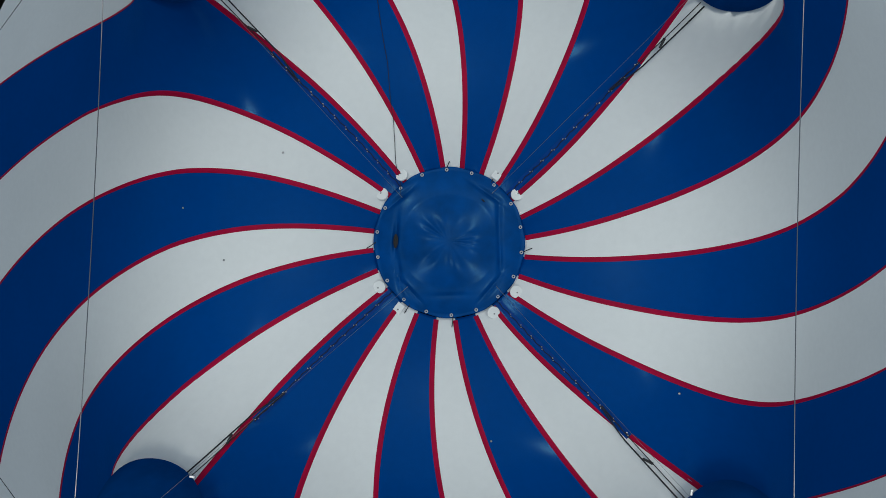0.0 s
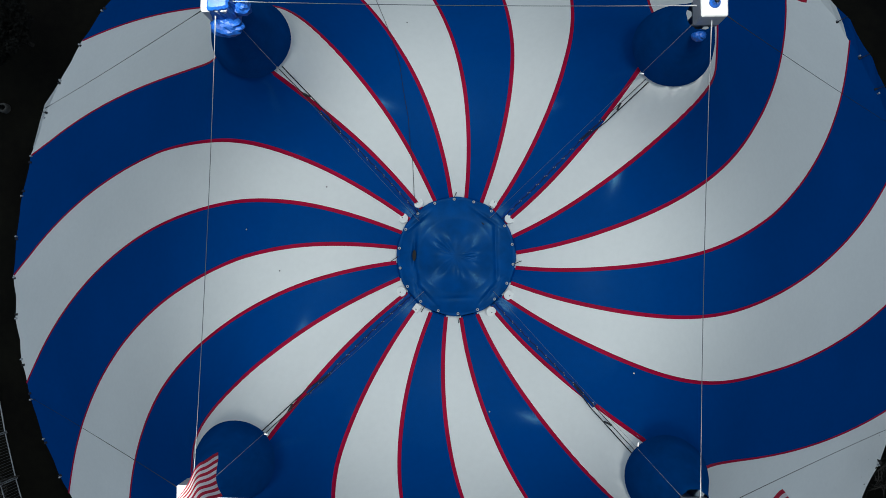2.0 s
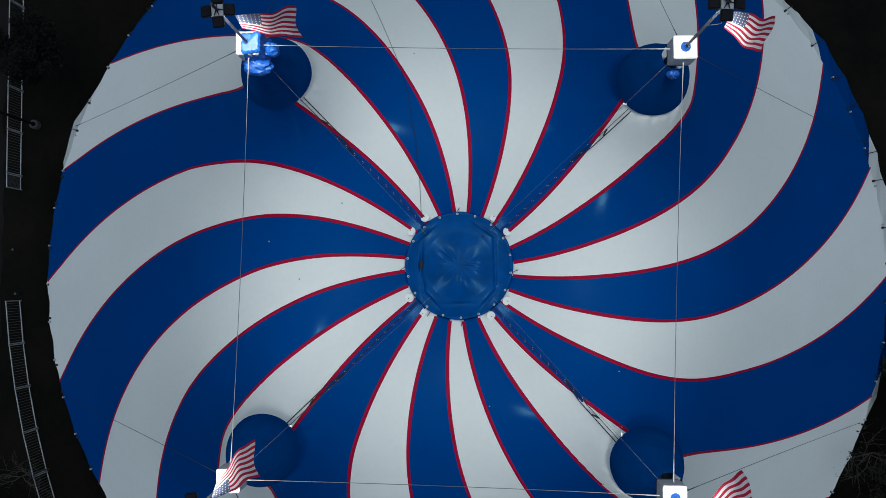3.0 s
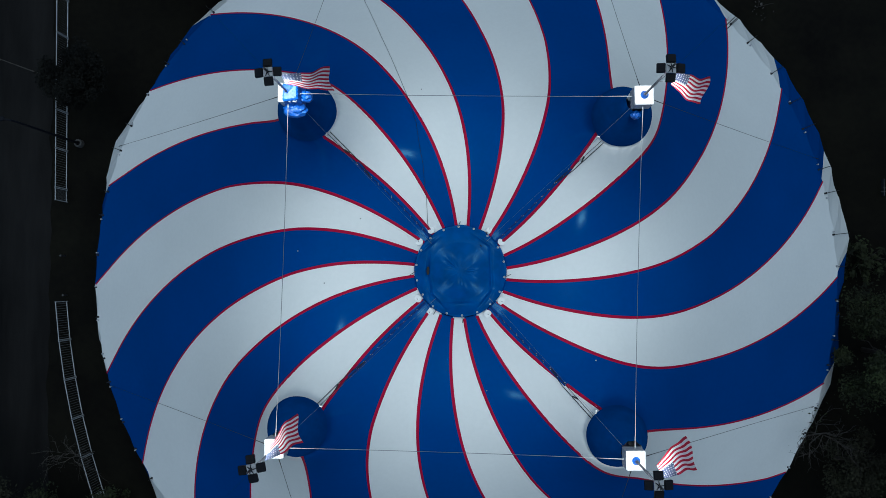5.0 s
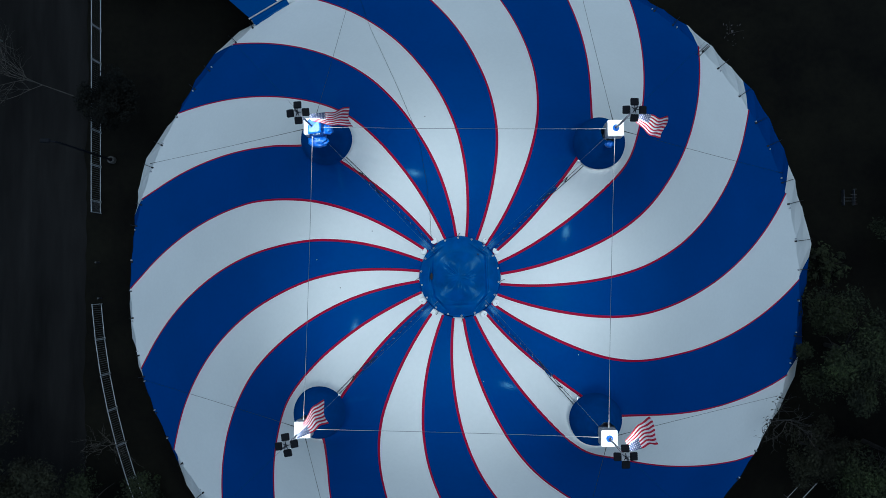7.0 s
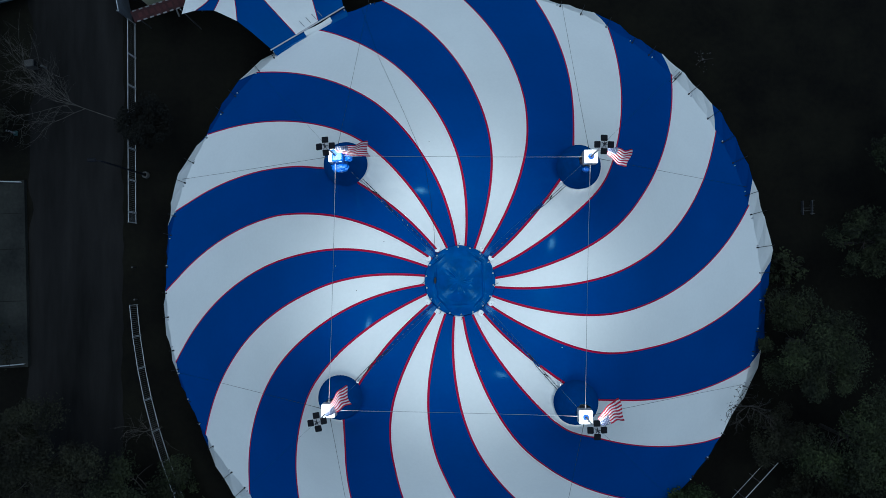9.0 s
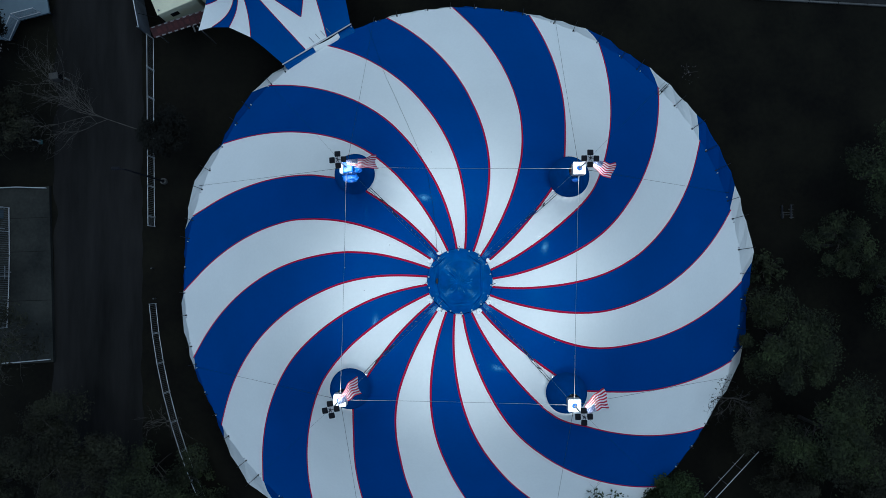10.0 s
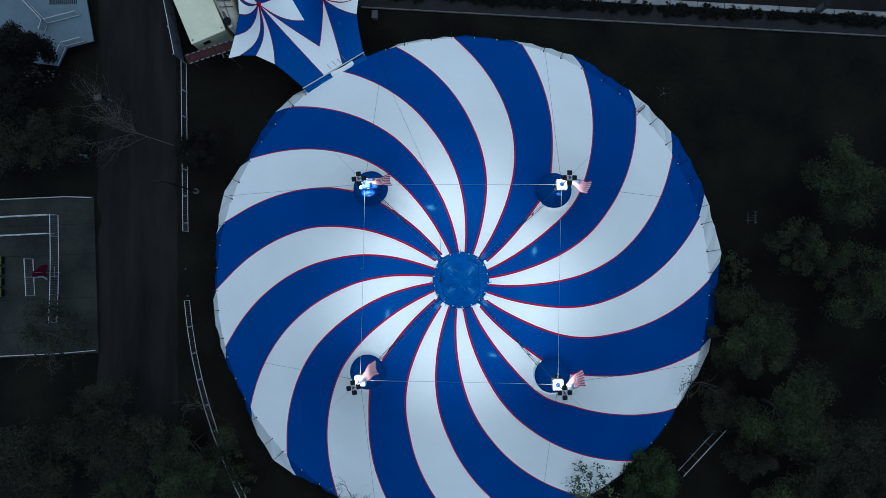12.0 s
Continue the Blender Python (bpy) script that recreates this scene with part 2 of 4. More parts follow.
# ---- mesh helpers ----
class Shape:
    """Collects vertices and faces for one mesh."""

    def __init__(self):
        self.v, self.f, self.m = [], [], []

    def face(self, pts, m=0):
        n = len(self.v)
        self.v += [tuple(p) for p in pts]
        self.f.append(tuple(range(n, n + len(pts))))
        self.m.append(m)

    def grid(self, rows, m=0, loop=False):
        n, w = len(self.v), len(rows[0])
        for row in rows:
            self.v += [tuple(p) for p in row]
        for i in range(len(rows) - 1):
            for j in range(w if loop else w - 1):
                k = (j + 1) % w
                self.f.append((n + i * w + j, n + i * w + k, n + (i + 1) * w + k, n + (i + 1) * w + j))
                self.m.append(m)
        return self

    def box(self, c, s, turn=0.0, bevel=0.0, m=0):
        """A box with chamfered upright and flat edges at centre c, sizes s, turned about z by degrees."""
        hx, hy, hz = s[0] / 2, s[1] / 2, s[2] / 2
        b = min(bevel, hx * 0.9, hy * 0.9, hz * 0.9)
        a = radians(turn)

        def ring(x, y, z, cut):
            pts = [(x - cut, y), (-x + cut, y), (-x, y - cut), (-x, -y + cut), (-x + cut, -y), (x - cut, -y), (x, -y + cut), (x, y - cut)] if cut > 0 else [(x, y), (-x, y), (-x, -y), (x, -y)]
            return [(c[0] + p * math.cos(a) - q * math.sin(a), c[1] + p * math.sin(a) + q * math.cos(a), c[2] + z) for p, q in pts]

        rings = [ring(hx, hy, -hz, 0), ring(hx, hy, hz, 0)] if b <= 0 else [ring(hx - b, hy - b, -hz, b * 0.6), ring(hx, hy, -hz + b, b), ring(hx, hy, hz - b, b), ring(hx - b, hy - b, hz, b * 0.6)]
        self.grid(rings, m, loop=True)
        n, w = len(self.v) - len(rings) * len(rings[0]), len(rings[0])
        self.f += [tuple(range(n + w - 1, n - 1, -1)), tuple(range(n + (len(rings) - 1) * w, n + len(rings) * w))]
        self.m += [m, m]
        return self

    def tube(self, pts, radius, sides=6, m=0, cap=True):
        """A round bar along points; radius: one number or one a point."""
        pts = [Vector(p) for p in pts]
        rings = []
        for i, p in enumerate(pts):
            d = (pts[min(i + 1, len(pts) - 1)] - pts[max(i - 1, 0)]).normalized()
            side = d.cross(Vector((0, 0, 1)) if abs(d.z) < 0.95 else Vector((1, 0, 0))).normalized()
            up = side.cross(d)
            r = radius if isinstance(radius, (int, float)) else radius[i]
            rings.append([p + r * (math.cos(2 * math.pi * k / sides) * side + math.sin(2 * math.pi * k / sides) * up) for k in range(sides)])
        n = len(self.v)
        self.grid(rings, m, loop=True)
        if cap:
            self.f += [tuple(range(n, n + sides)), tuple(range(n + (len(pts) - 1) * sides + sides - 1, n + (len(pts) - 1) * sides - 1, -1))]
            self.m += [m, m]
        return self

    def lathe(self, profile, c=(0, 0, 0), sides=24, m=0):
        """A turned body: (radius, height) pairs about an upright axis at c."""
        self.grid([[(c[0] + r * math.cos(2 * math.pi * k / sides), c[1] + r * math.sin(2 * math.pi * k / sides), c[2] + z) for k in range(sides)] for r, z in profile], m, loop=True)
        return self

    def mesh(self, name, mats, smooth=False):
        me = bpy.data.meshes.new(name)
        me.from_pydata(self.v, [], self.f)
        for x in mats if isinstance(mats, (list, tuple)) else [mats]:
            me.materials.append(x)
        me.polygons.foreach_set("material_index", self.m)
        if smooth:
            me.polygons.foreach_set("use_smooth", [True] * len(self.f))
        me.update()
        return me


def part(name, shape, mats, parent, label="", smooth=False):
    ob = new(name, shape.mesh(name, mats, smooth))
    ob.parent = parent
    if label:
        tagged(ob, label)
    return ob


def thing(name, label, category, place=(0, 0, 0), turn=0.0, group="", kind=""):
    ob = new(name)
    ob.matrix_world = pose(*place, 0, 0, turn)
    return tagged(ob, label, category, group, kind)


def solid(name, shape, mats, label, category, smooth=False, group="", kind=""):
    return tagged(new(name, shape.mesh(name, mats, smooth)), label, category, group, kind)


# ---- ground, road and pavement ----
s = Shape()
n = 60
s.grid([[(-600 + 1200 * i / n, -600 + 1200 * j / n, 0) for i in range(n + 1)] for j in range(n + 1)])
solid("ground", s, GRASS, "trampled turf round the big top, dusk gloom put into its colour", "ground", kind="structure")

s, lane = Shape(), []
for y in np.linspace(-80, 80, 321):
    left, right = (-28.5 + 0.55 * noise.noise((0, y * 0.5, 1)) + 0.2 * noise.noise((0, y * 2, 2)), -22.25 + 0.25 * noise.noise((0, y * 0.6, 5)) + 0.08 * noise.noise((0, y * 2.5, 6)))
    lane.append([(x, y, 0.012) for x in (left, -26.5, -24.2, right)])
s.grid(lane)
solid("road", s, LANE, "worn asphalt lane beside the fence, coloured dark for dusk", "road", kind="structure")

# street along the far side: kerb, pavement, low wall and carriageway, on one slanting line
STREET = (Vector((-7.05, 21.34, 0)), Vector((33.15, 18.12, 0)))
SD = (STREET[1] - STREET[0]).normalized()
SN = Vector((-SD.y, SD.x, 0))


def street(a, b, z=0.0):
    """The place a metres along the street's kerb and b metres across it."""
    return STREET[0] + SD * a + SN * b + Vector((0, 0, z))


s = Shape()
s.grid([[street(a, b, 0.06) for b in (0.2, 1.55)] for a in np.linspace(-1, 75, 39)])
pavement = solid("pavement", s, PAVING, "concrete pavement behind a pale kerb, shade put into its colour", "pavement", kind="structure")
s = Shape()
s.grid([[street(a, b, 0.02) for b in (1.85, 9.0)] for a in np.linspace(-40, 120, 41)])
solid("street", s, ASPHALT, "asphalt street beyond the pavement, coloured dark for dusk", "road", kind="structure")

# ---- the roof's form: a stretched skin held by rim, cupola ring and four masts ----
RIM_R, RIM_Z, RING_R, RING_Z, TOP_Z, TOP_R = 18.0, 3.35, 1.75, 10.65, 14.3, 0.95
GRID_N, GRID_H = 181, 18.6


def stretch_skin():
    g = np.linspace(-GRID_H, GRID_H, GRID_N)
    gx, gy = np.meshgrid(g, g, indexing="xy")
    r = np.hypot(gx, gy)
    z = np.clip(RING_Z + (RIM_Z - RING_Z) * (r - RING_R) / (RIM_R - RING_R), RIM_Z, RING_Z)
    held, stiff = (r >= RIM_R) | (r <= RING_R), np.ones_like(z)  # the cloth is doubled, and stiffer, round each mast
    for k in range(4):
        mx, my = mast_place(k)
        d = np.hypot(gx - mx, gy - my)
        z[d <= TOP_R] = TOP_Z
        held |= d <= TOP_R
        stiff *= np.maximum(2.4 / np.maximum(d, TOP_R), 1.0) ** 0.15
    sx, sy = (stiff[:, 1:] + stiff[:, :-1]) / 2, (stiff[1:] + stiff[:-1]) / 2
    total = sy[1:, 1:-1] + sy[:-1, 1:-1] + sx[1:-1, 1:] + sx[1:-1, :-1]
    chess = (np.add.outer(np.arange(GRID_N), np.arange(GRID_N)) % 2).astype(bool)
    for _ in range(600):
        for half in (chess, ~chess):
            mean = np.zeros_like(z)
            mean[1:-1, 1:-1] = (sy[1:, 1:-1] * z[2:, 1:-1] + sy[:-1, 1:-1] * z[:-2, 1:-1] + sx[1:-1, 1:] * z[1:-1, 2:] + sx[1:-1, :-1] * z[1:-1, :-2]) / total
            q = half & ~held
            z[q] += 1.9 * (mean[q] - z[q])
    return z


SKIN = stretch_skin()


def skin_z(x, y):
    """Height of the roof over a place."""
    u, v = ((c + GRID_H) / (2 * GRID_H) * (GRID_N - 1) for c in (x, y))
    u, v = min(max(u, 0), GRID_N - 1.001), min(max(v, 0), GRID_N - 1.001)
    i, j = int(u), int(v)
    a, b = u - i, v - j
    return float(SKIN[j, i] * (1 - a) * (1 - b) + SKIN[j, i + 1] * a * (1 - b) + SKIN[j + 1, i] * (1 - a) * b + SKIN[j + 1, i + 1] * a * b)


def swirl(r):
    """Degrees by which a seam has turned when it is r metres from the axis."""
    d = max(r - RING_R, 0)
    return 1.9 * d + 0.03 * d * d


SEAMS = [110.3 + 90 * q + a for q in range(4) for a in (0, 14.8, 30.4, 44.8, 60.0, 74.2)]
POLES, POLE_TURN = 68, 1.2


def rim_radius(deg):
    """The eave is drawn in a little between its side poles."""
    return RIM_R + 0.06 - 0.10 * abs(math.sin(radians((deg - POLE_TURN) * POLES / 2)))


EAVE_SHIFT = -0.17  # the eave ring stands a hand's width off the cupola's axis


def on_roof(deg, r, lift=0.0):
    x, y = r * math.cos(radians(deg)), r * math.sin(radians(deg))
    t = min(1, max(0, (r - 4) / 5))
    return (x, y + EAVE_SHIFT * t * t * (3 - 2 * t), skin_z(x, y) + lift)


# the panels were cut by hand: degrees by which each seam strays 6.5, 10.5 and 17.2 metres out
STRAY = ((-0.8, -0.9, -0.3), (-0.8, -1.0, 1.3), (-0.6, -0.9, 1.4), (-0.7, -0.2, 1.0), (-0.7, 0.1, 0.9), (-0.2, -0.1, 1.0),
         (-1.4, -0.8, 0.0), (-0.9, 0.6, 0.9), (-0.7, 0.6, 0.2), (0.4, 1.2, 0.4), (0.2, 0.6, 0.2), (0.8, 1.1, 0.0),
         (1.0, 1.9, -0.5), (0.8, 0.5, -0.6), (0.1, 0.8, 0.1), (0.3, 0.5, 0.5), (0.2, -0.3, 0.9), (0.7, 1.3, 0.6),
         (0.6, 0.2, 0.1), (0.2, 0.7, 0.8), (0.7, 0.3, 1.3), (0.1, 1.0, 0.8), (0.3, 0.8, 0.0), (0.8, 0.3, 0.0))


def seam_turn(k, r):
    """Bearing of the k-th seam r metres out."""
    return SEAMS[k % 24] + (360 if k == 24 else 0) + swirl(r) + float(np.interp(r, (2.5, 6.5, 10.5, 17.2), (0.0, *STRAY[k % 24])))


tent = thing("circus_tent", "large round blue and white striped big top with red piping", "tent")

RADII = [RING_R + (RIM_R - RING_R) * (i / 60) for i in range(61)]
for k in range(24):
    white = k % 2 == 0
    rows = []
    for i, r in enumerate(RADII):
        row = []
        for j in range(11):
            a = seam_turn(k, r) + (seam_turn(k + 1, r) - seam_turn(k, r)) * j / 10
            rr = r if i < 60 else rim_radius(a)
            row.append(on_roof(a, min(rr, r + 0.1)))
        rows.append(row)
    s = Shape().grid(rows)
    part("roof_panel", s, PVC_WHITE if white else PVC_BLUE, tent, "", smooth=True)
    # red piping along the seam
    rows = []
    for i, r in enumerate(RADII):
        a = seam_turn(k, r)
        r = max(r, RING_R + 0.05)
        half = 0.058 - 0.022 * min(1, max(0, (r - 5) / 7))
        slope = math.atan(radians(swirl(r + 0.1) - swirl(r)) * r / 0.1)
        da, dr = math.degrees(half * math.cos(slope) / r), half * math.sin(slope)
        rows.append([on_roof(a - da, r + dr, 0.004), on_roof(a - da * 0.6, r + dr * 0.6, 0.012), on_roof(a + da * 0.6, r - dr * 0.6, 0.012), on_roof(a + da, r - dr, 0.004)])
    part("piping", Shape().grid(rows), PVC_RED, tent, "narrow red piping along a seam" if k == 0 else "", smooth=True)


# ---- eave: flared valance, side wall, side poles and straps ----
def flare(deg):
    """How far the valance stands out at an angle; it runs straight from pole to pole."""
    def at_pole(i):
        a = 360 / POLES * i + POLE_TURN
        bulge = sum(h * math.exp(-(((a - c + 180) % 360 - 180) / w) ** 2) for c, h, w in ((6, 0.85, 9), (24, 0.75, 12), (42, 0.6, 14), (62, 0.4, 9), (136, 0.6, 8), (160, 0.65, 9), (190, 0.3, 9), (222, 0.9, 9), (-15, 0.62, 8)))
        return 0.66 + bulge + 0.08 * math.sin(i * 2.4)
    u = ((deg - POLE_TURN) % 360) / (360 / POLES)
    i = int(u)
    return max(0.12, at_pole(i % POLES) * (1 - (u - i)) + at_pole((i + 1) % POLES) * (u - i))


for k in range(24):
    white = k % 2 == 0
    a0, a1 = seam_turn(k, RIM_R), seam_turn(k + 1, RIM_R)
    stops = sorted({a0, a1, *[360 / POLES * i + POLE_TURN for i in range(-70, 200) if a0 + 0.3 < 360 / POLES * i + POLE_TURN < a1 - 0.3], *[a0 + (a1 - a0) * j / 8 for j in range(1, 8)]})
    top, mid, low = [], [], []
    for a in stops:
        for row, out, z in ((top, 0.0, RIM_Z - 0.01), (mid, 0.48, RIM_Z - 0.85), (low, 1.0, RIM_Z - 1.75)):
            b = a + 3.0 * out * flare(a)  # the stripes go on swirling down the valance
            r = rim_radius(a) - 0.01 + out * flare(b)
            row.append((r * math.cos(radians(b)), r * math.sin(radians(b)) + EAVE_SHIFT, z))
    part("valance", Shape().grid([top, mid, low]), PVC_WHITE if white else PVC_BLUE, tent)
    rows = [[(17.55 * math.cos(radians(a)), 17.55 * math.sin(radians(a)) + EAVE_SHIFT, z) for a in stops] for z in (RIM_Z - 0.02, 1.6, 0.0)]
    part("side_wall", Shape().grid(rows), PVC_WHITE if white else PVC_BLUE, tent)

cap_part = None
for i in range(POLES):
    a = 360 / POLES * i + POLE_TURN
    out = flare(a)
    stake = 18.0 + out + 0.55 + 0.35 * (i * 7 % 5) / 4
    s, bent = Shape(), [(17.94, RIM_Z + 0.06), (18.04, RIM_Z + 0.03), (18.02 + out * 0.48, RIM_Z - 0.81), (18.03 + out, RIM_Z - 1.72), (stake, 0.12)]
    s.grid([[(x, w, z) for w in (-0.016, 0.016)] for x, z in bent])
    s.box((17.96, 0, RIM_Z + 0.10), (0.13, 0.09, 0.05), bevel=0.012)
    s.tube([(stake + 0.06, 0, -0.1), (stake - 0.06, 0, 0.3)], 0.022, 6)
    on_white = any(seam_turn(k, RIM_R) <= b < seam_turn(k + 1, RIM_R) for k in range(0, 24, 2) for b in (a - 360, a, a + 360))
    strap = part("strap", s, STRAP if on_white else ROPE_NAVY, tent, "dark ratchet strap from the eave to a ground stake")
    strap.matrix_basis = pose(0, EAVE_SHIFT, 0, 0, 0, a + 0.8 * math.sin(i * 3.7))
    if cap_part is None:
        s = Shape().lathe([(0.0, 0.07), (0.035, 0.06), (0.042, 0.0), (0.03, -0.02)], (17.98, 0, RIM_Z + 0.12), 8)
        s.tube([(17.3, 0, 0), (17.96, 0, RIM_Z + 0.13)], 0.03, 6)
        side_pole = cap_part = part("side_pole", s, EYELET, tent, "steel side pole with its pin through the eave")
    else:
        side_pole = cap_part.copy()
        scene.collection.objects.link(side_pole)
    side_pole.matrix_basis = pose(0, EAVE_SHIFT, 0, 0, 0, a)


# ---- cupola cover in the middle ----
rows = []
for i in range(61):
    u = i / 60
    row = []
    for j in range(160):
        a = 2 * math.pi * j / 160
        r = u * (1.775 + 0.012 * math.cos(12 * a + 0.5))
        square = (abs(math.cos(a)) ** 6 + abs(math.sin(a)) ** 6) ** (-1 / 6)  # the drum beneath is square
        q = r / (1.12 * square ** 0.2)
        z = RING_Z + 0.13 + 0.19 * (1 - min(1, max(0, (r - 1.1 * square ** 0.35) / 0.6)) ** 1.4) * (1 if u < 1 else 0)
        if q < 1:
            z += 0.27 * (1 - q ** 2.2) ** 1.25
            pleat = math.sin(12 * a + 1.5 * math.sin(2 * a + 0.6) + 0.9 * math.sin(5 * a)) * (0.65 + 0.35 * math.sin(3 * a + 1.0))
            z += 0.020 * pleat * math.exp(-((q - 0.40) / 0.22) ** 2) * min(1, q / 0.2)
        # slack folds across the four corners and down one side
        fx, fy = r * math.cos(a), r * math.sin(a)
        for cx, cy, turn, size in ((-1.2, 1.0, 40, 0.06), (-1.25, 0.1, 86, 0.10), (-1.17, -0.75, 96, 0.05), (1.17, 0.55, 90, 0.05), (1.19, -0.35, 91, 0.06), (0.0, -1.25, 2, 0.03), (1.0, -1.05, 50, 0.07), (-0.95, -1.1, -48, 0.06), (0.9, 1.15, -35, 0.05)):
            along = (fx - cx) * math.cos(radians(turn)) + (fy - cy) * math.sin(radians(turn))
            across = -(fx - cx) * math.sin(radians(turn)) + (fy - cy) * math.cos(radians(turn))
            z -= 1.3 * size * math.exp(-(along / 0.38) ** 2 - (across / 0.05) ** 2)
        row.append((fx, fy + 0.04, z))
    rows.append(row)
rows.append([(x * 1.003, y * 1.003, z - 0.16) for x, y, z in rows[-1]])
cupola = part("cupola_cover", Shape().grid(rows, loop=True), COVER_BLUE, tent, "crumpled blue canvas cupola cover laced over the centre ring", smooth=True)


def ring_shape(radius, thick, sides=10):
    """A small flat eyelet ring about the origin."""
    return Shape().lathe([(radius - thick, 0), (radius - thick * 0.5, thick * 0.5), (radius + thick * 0.5, thick * 0.5), (radius + thick, 0)], (0, 0, 0), sides)


eyelet = None
for i in range(18):
    a = radians(20 * i + 11.8)
    m = pose(1.71 * math.cos(a), 1.71 * math.sin(a) + 0.04, RING_Z + 0.17)
    if eyelet is None:
        eyelet = part("eyelet", ring_shape(0.030, 0.014), EYELET, cupola)
        ob = eyelet
    else:
        ob = eyelet.copy()
        scene.collection.objects.link(ob)
    ob.matrix_basis = m

# white tabs beside the four laced diagonals: most are rounded, two are square
for k, deg in enumerate((35.0, 54.5, 125.2, 144.2, 212.8, 232.8, 302.2, 323.4)):
    x, y, z = 1.95 * math.cos(radians(deg)), 1.95 * math.sin(radians(deg)) + 0.04, skin_z(1.95 * math.cos(radians(deg)), 1.95 * math.sin(radians(deg))) + 0.035
    s = Shape()
    if k in (1, 5):
        s.box((0, 0, -0.02), (0.26, 0.2, 0.06), 0, 0.012)
    else:
        s.lathe([(0.0, 0.012), (0.135, 0.012), (0.146, 0.004), (0.148, -0.05)], (0, 0, 0), 20)
    s.lathe([(0.0, 0.02), (0.014, 0.02), (0.019, 0.012)], (0.03, 0, 0), 8, m=1)
    ob = part("tab", s, (PVC_WHITE, STEEL), cupola, "square white canvas tab" if k in (1, 5) else "rounded white canvas tab")
    ob.matrix_basis = pose(x, y, z, 0, 0, deg)

# flat dark patches paint the shade in two gaps of the cover over the drum
for x, y, turn, size in ((-1.24, 0.06, 88, 0.17), (0.80, 1.0, -40, 0.05)):
    s = Shape().lathe([(0.0, 0.004), (0.7, 0.004), (1.0, 0.0)], (0, 0, 0), 14)
    ob = part("slit_shade", s, STRAP, cupola, "flat dark patch painted as the shade in a gap of the cover")
    ob.matrix_basis = pose(x, y, RING_Z + 0.34, 0, 0, turn) @ Matrix.Diagonal((size, size * 0.32, 1, 1))

# short dark ties over the cupola's edge
for deg, lean in ((90, -25), (182, 30), (-4, 25), (272, -10), (56, 10), (237, 0)):
    x, y = 1.9 * math.cos(radians(deg)), 1.9 * math.sin(radians(deg))
    s = Shape().tube([(-0.2, 0, 0.06), (0.0, 0.01, 0.09), (0.16, 0.0, 0.02)], 0.011, 5)
    s.lathe([(0.018, 0), (0.03, 0.012), (0.036, 0)], (0.17, 0, 0.0), 8)
    ob = part("tie", s, WIRE_DARK, cupola)
    ob.matrix_basis = pose(x, y, RING_Z + 0.08, 0, 0, deg + lean)

# ---- laced diagonals from the cupola to the masts ----
LACED_TO = 5.5
for k in range(4):
    deg = MAST_TURN + 90 * k

    def beside(r, deg=deg):
        # the lacing starts a hand's width off the diagonal and closes on it further out
        return deg - math.degrees(0.105 * min(1, max(0, (6.3 - r) / 3.0)) / r)

    rows = [[on_roof(beside(r) - math.degrees(w / r), r, 0.018) for w in (-0.08, -0.04, 0.04, 0.08)] for r in np.linspace(1.8, LACED_TO, 26)]
    seam = part("laced_seam", Shape().grid(rows), SEAM_BLUE, tent, "overlapping canvas seam with rope lacing")
    pts = [on_roof(beside(r) + math.degrees((0.012 if i % 2 else -0.012) / r), r, 0.02 + 0.018 * (i % 2)) for i, r in enumerate(np.linspace(1.7, LACED_TO, 30))]
    part("lacing", Shape().tube(pts, 0.010, 5), ROPE_NAVY, seam, "dark navy rope lacing")
    # two ropes run on over the white canvas to the sleeve, with a toggle
    for side, thick in ((-0.05, 0.010), (-0.15, 0.016)):
        pts = [on_roof(deg + math.degrees(side * min(1, (r - 4.6) / 0.8) / r), r, 0.06 + 0.14 * max(0, math.sin((r - 4.9) * 1.75))) for r in np.linspace(4.8, 6.62, 12)]
        part("rope", Shape().tube(pts, thick, 5), WIRE_DARK, seam)
    x, y, z = on_roof(deg - 0.9, 5.9, 0.22)
    ob = part("toggle", Shape().tube([(-0.11, 0, 0), (0.11, 0, 0)], [0.022, 0.03], 6), WIRE_DARK, seam)
    ob.matrix_basis = pose(x, y, z, 0, 0, deg + 20)
    s = ring_shape(0.011, 0.005, 8)
    first = None
    for r, w in ((r, w) for r in np.linspace(2.2, LACED_TO - 0.05, 11) for w in (-0.02, 0.012)):
        if first is None:
            first = ob = part("eyelet", s, STEEL, seam)
        else:
            ob = first.copy()
            scene.collection.objects.link(ob)
        ob.matrix_basis = Matrix.Translation(on_roof(beside(r) - math.degrees(w / r), r + w * 1.4, 0.045))

# a few small repair patches on the canvas
for k in range(7):
    a, r = 360 * random.random(), random.uniform(2.6, 9.0)
    s = Shape().lathe([(0.0, 0.004), (0.022, 0.004), (0.026, 0.0)], (0, 0, 0), 8)
    ob = part("patch", s, STEEL, tent)
    ob.matrix_basis = Matrix.Translation(on_roof(a, r, 0.006))

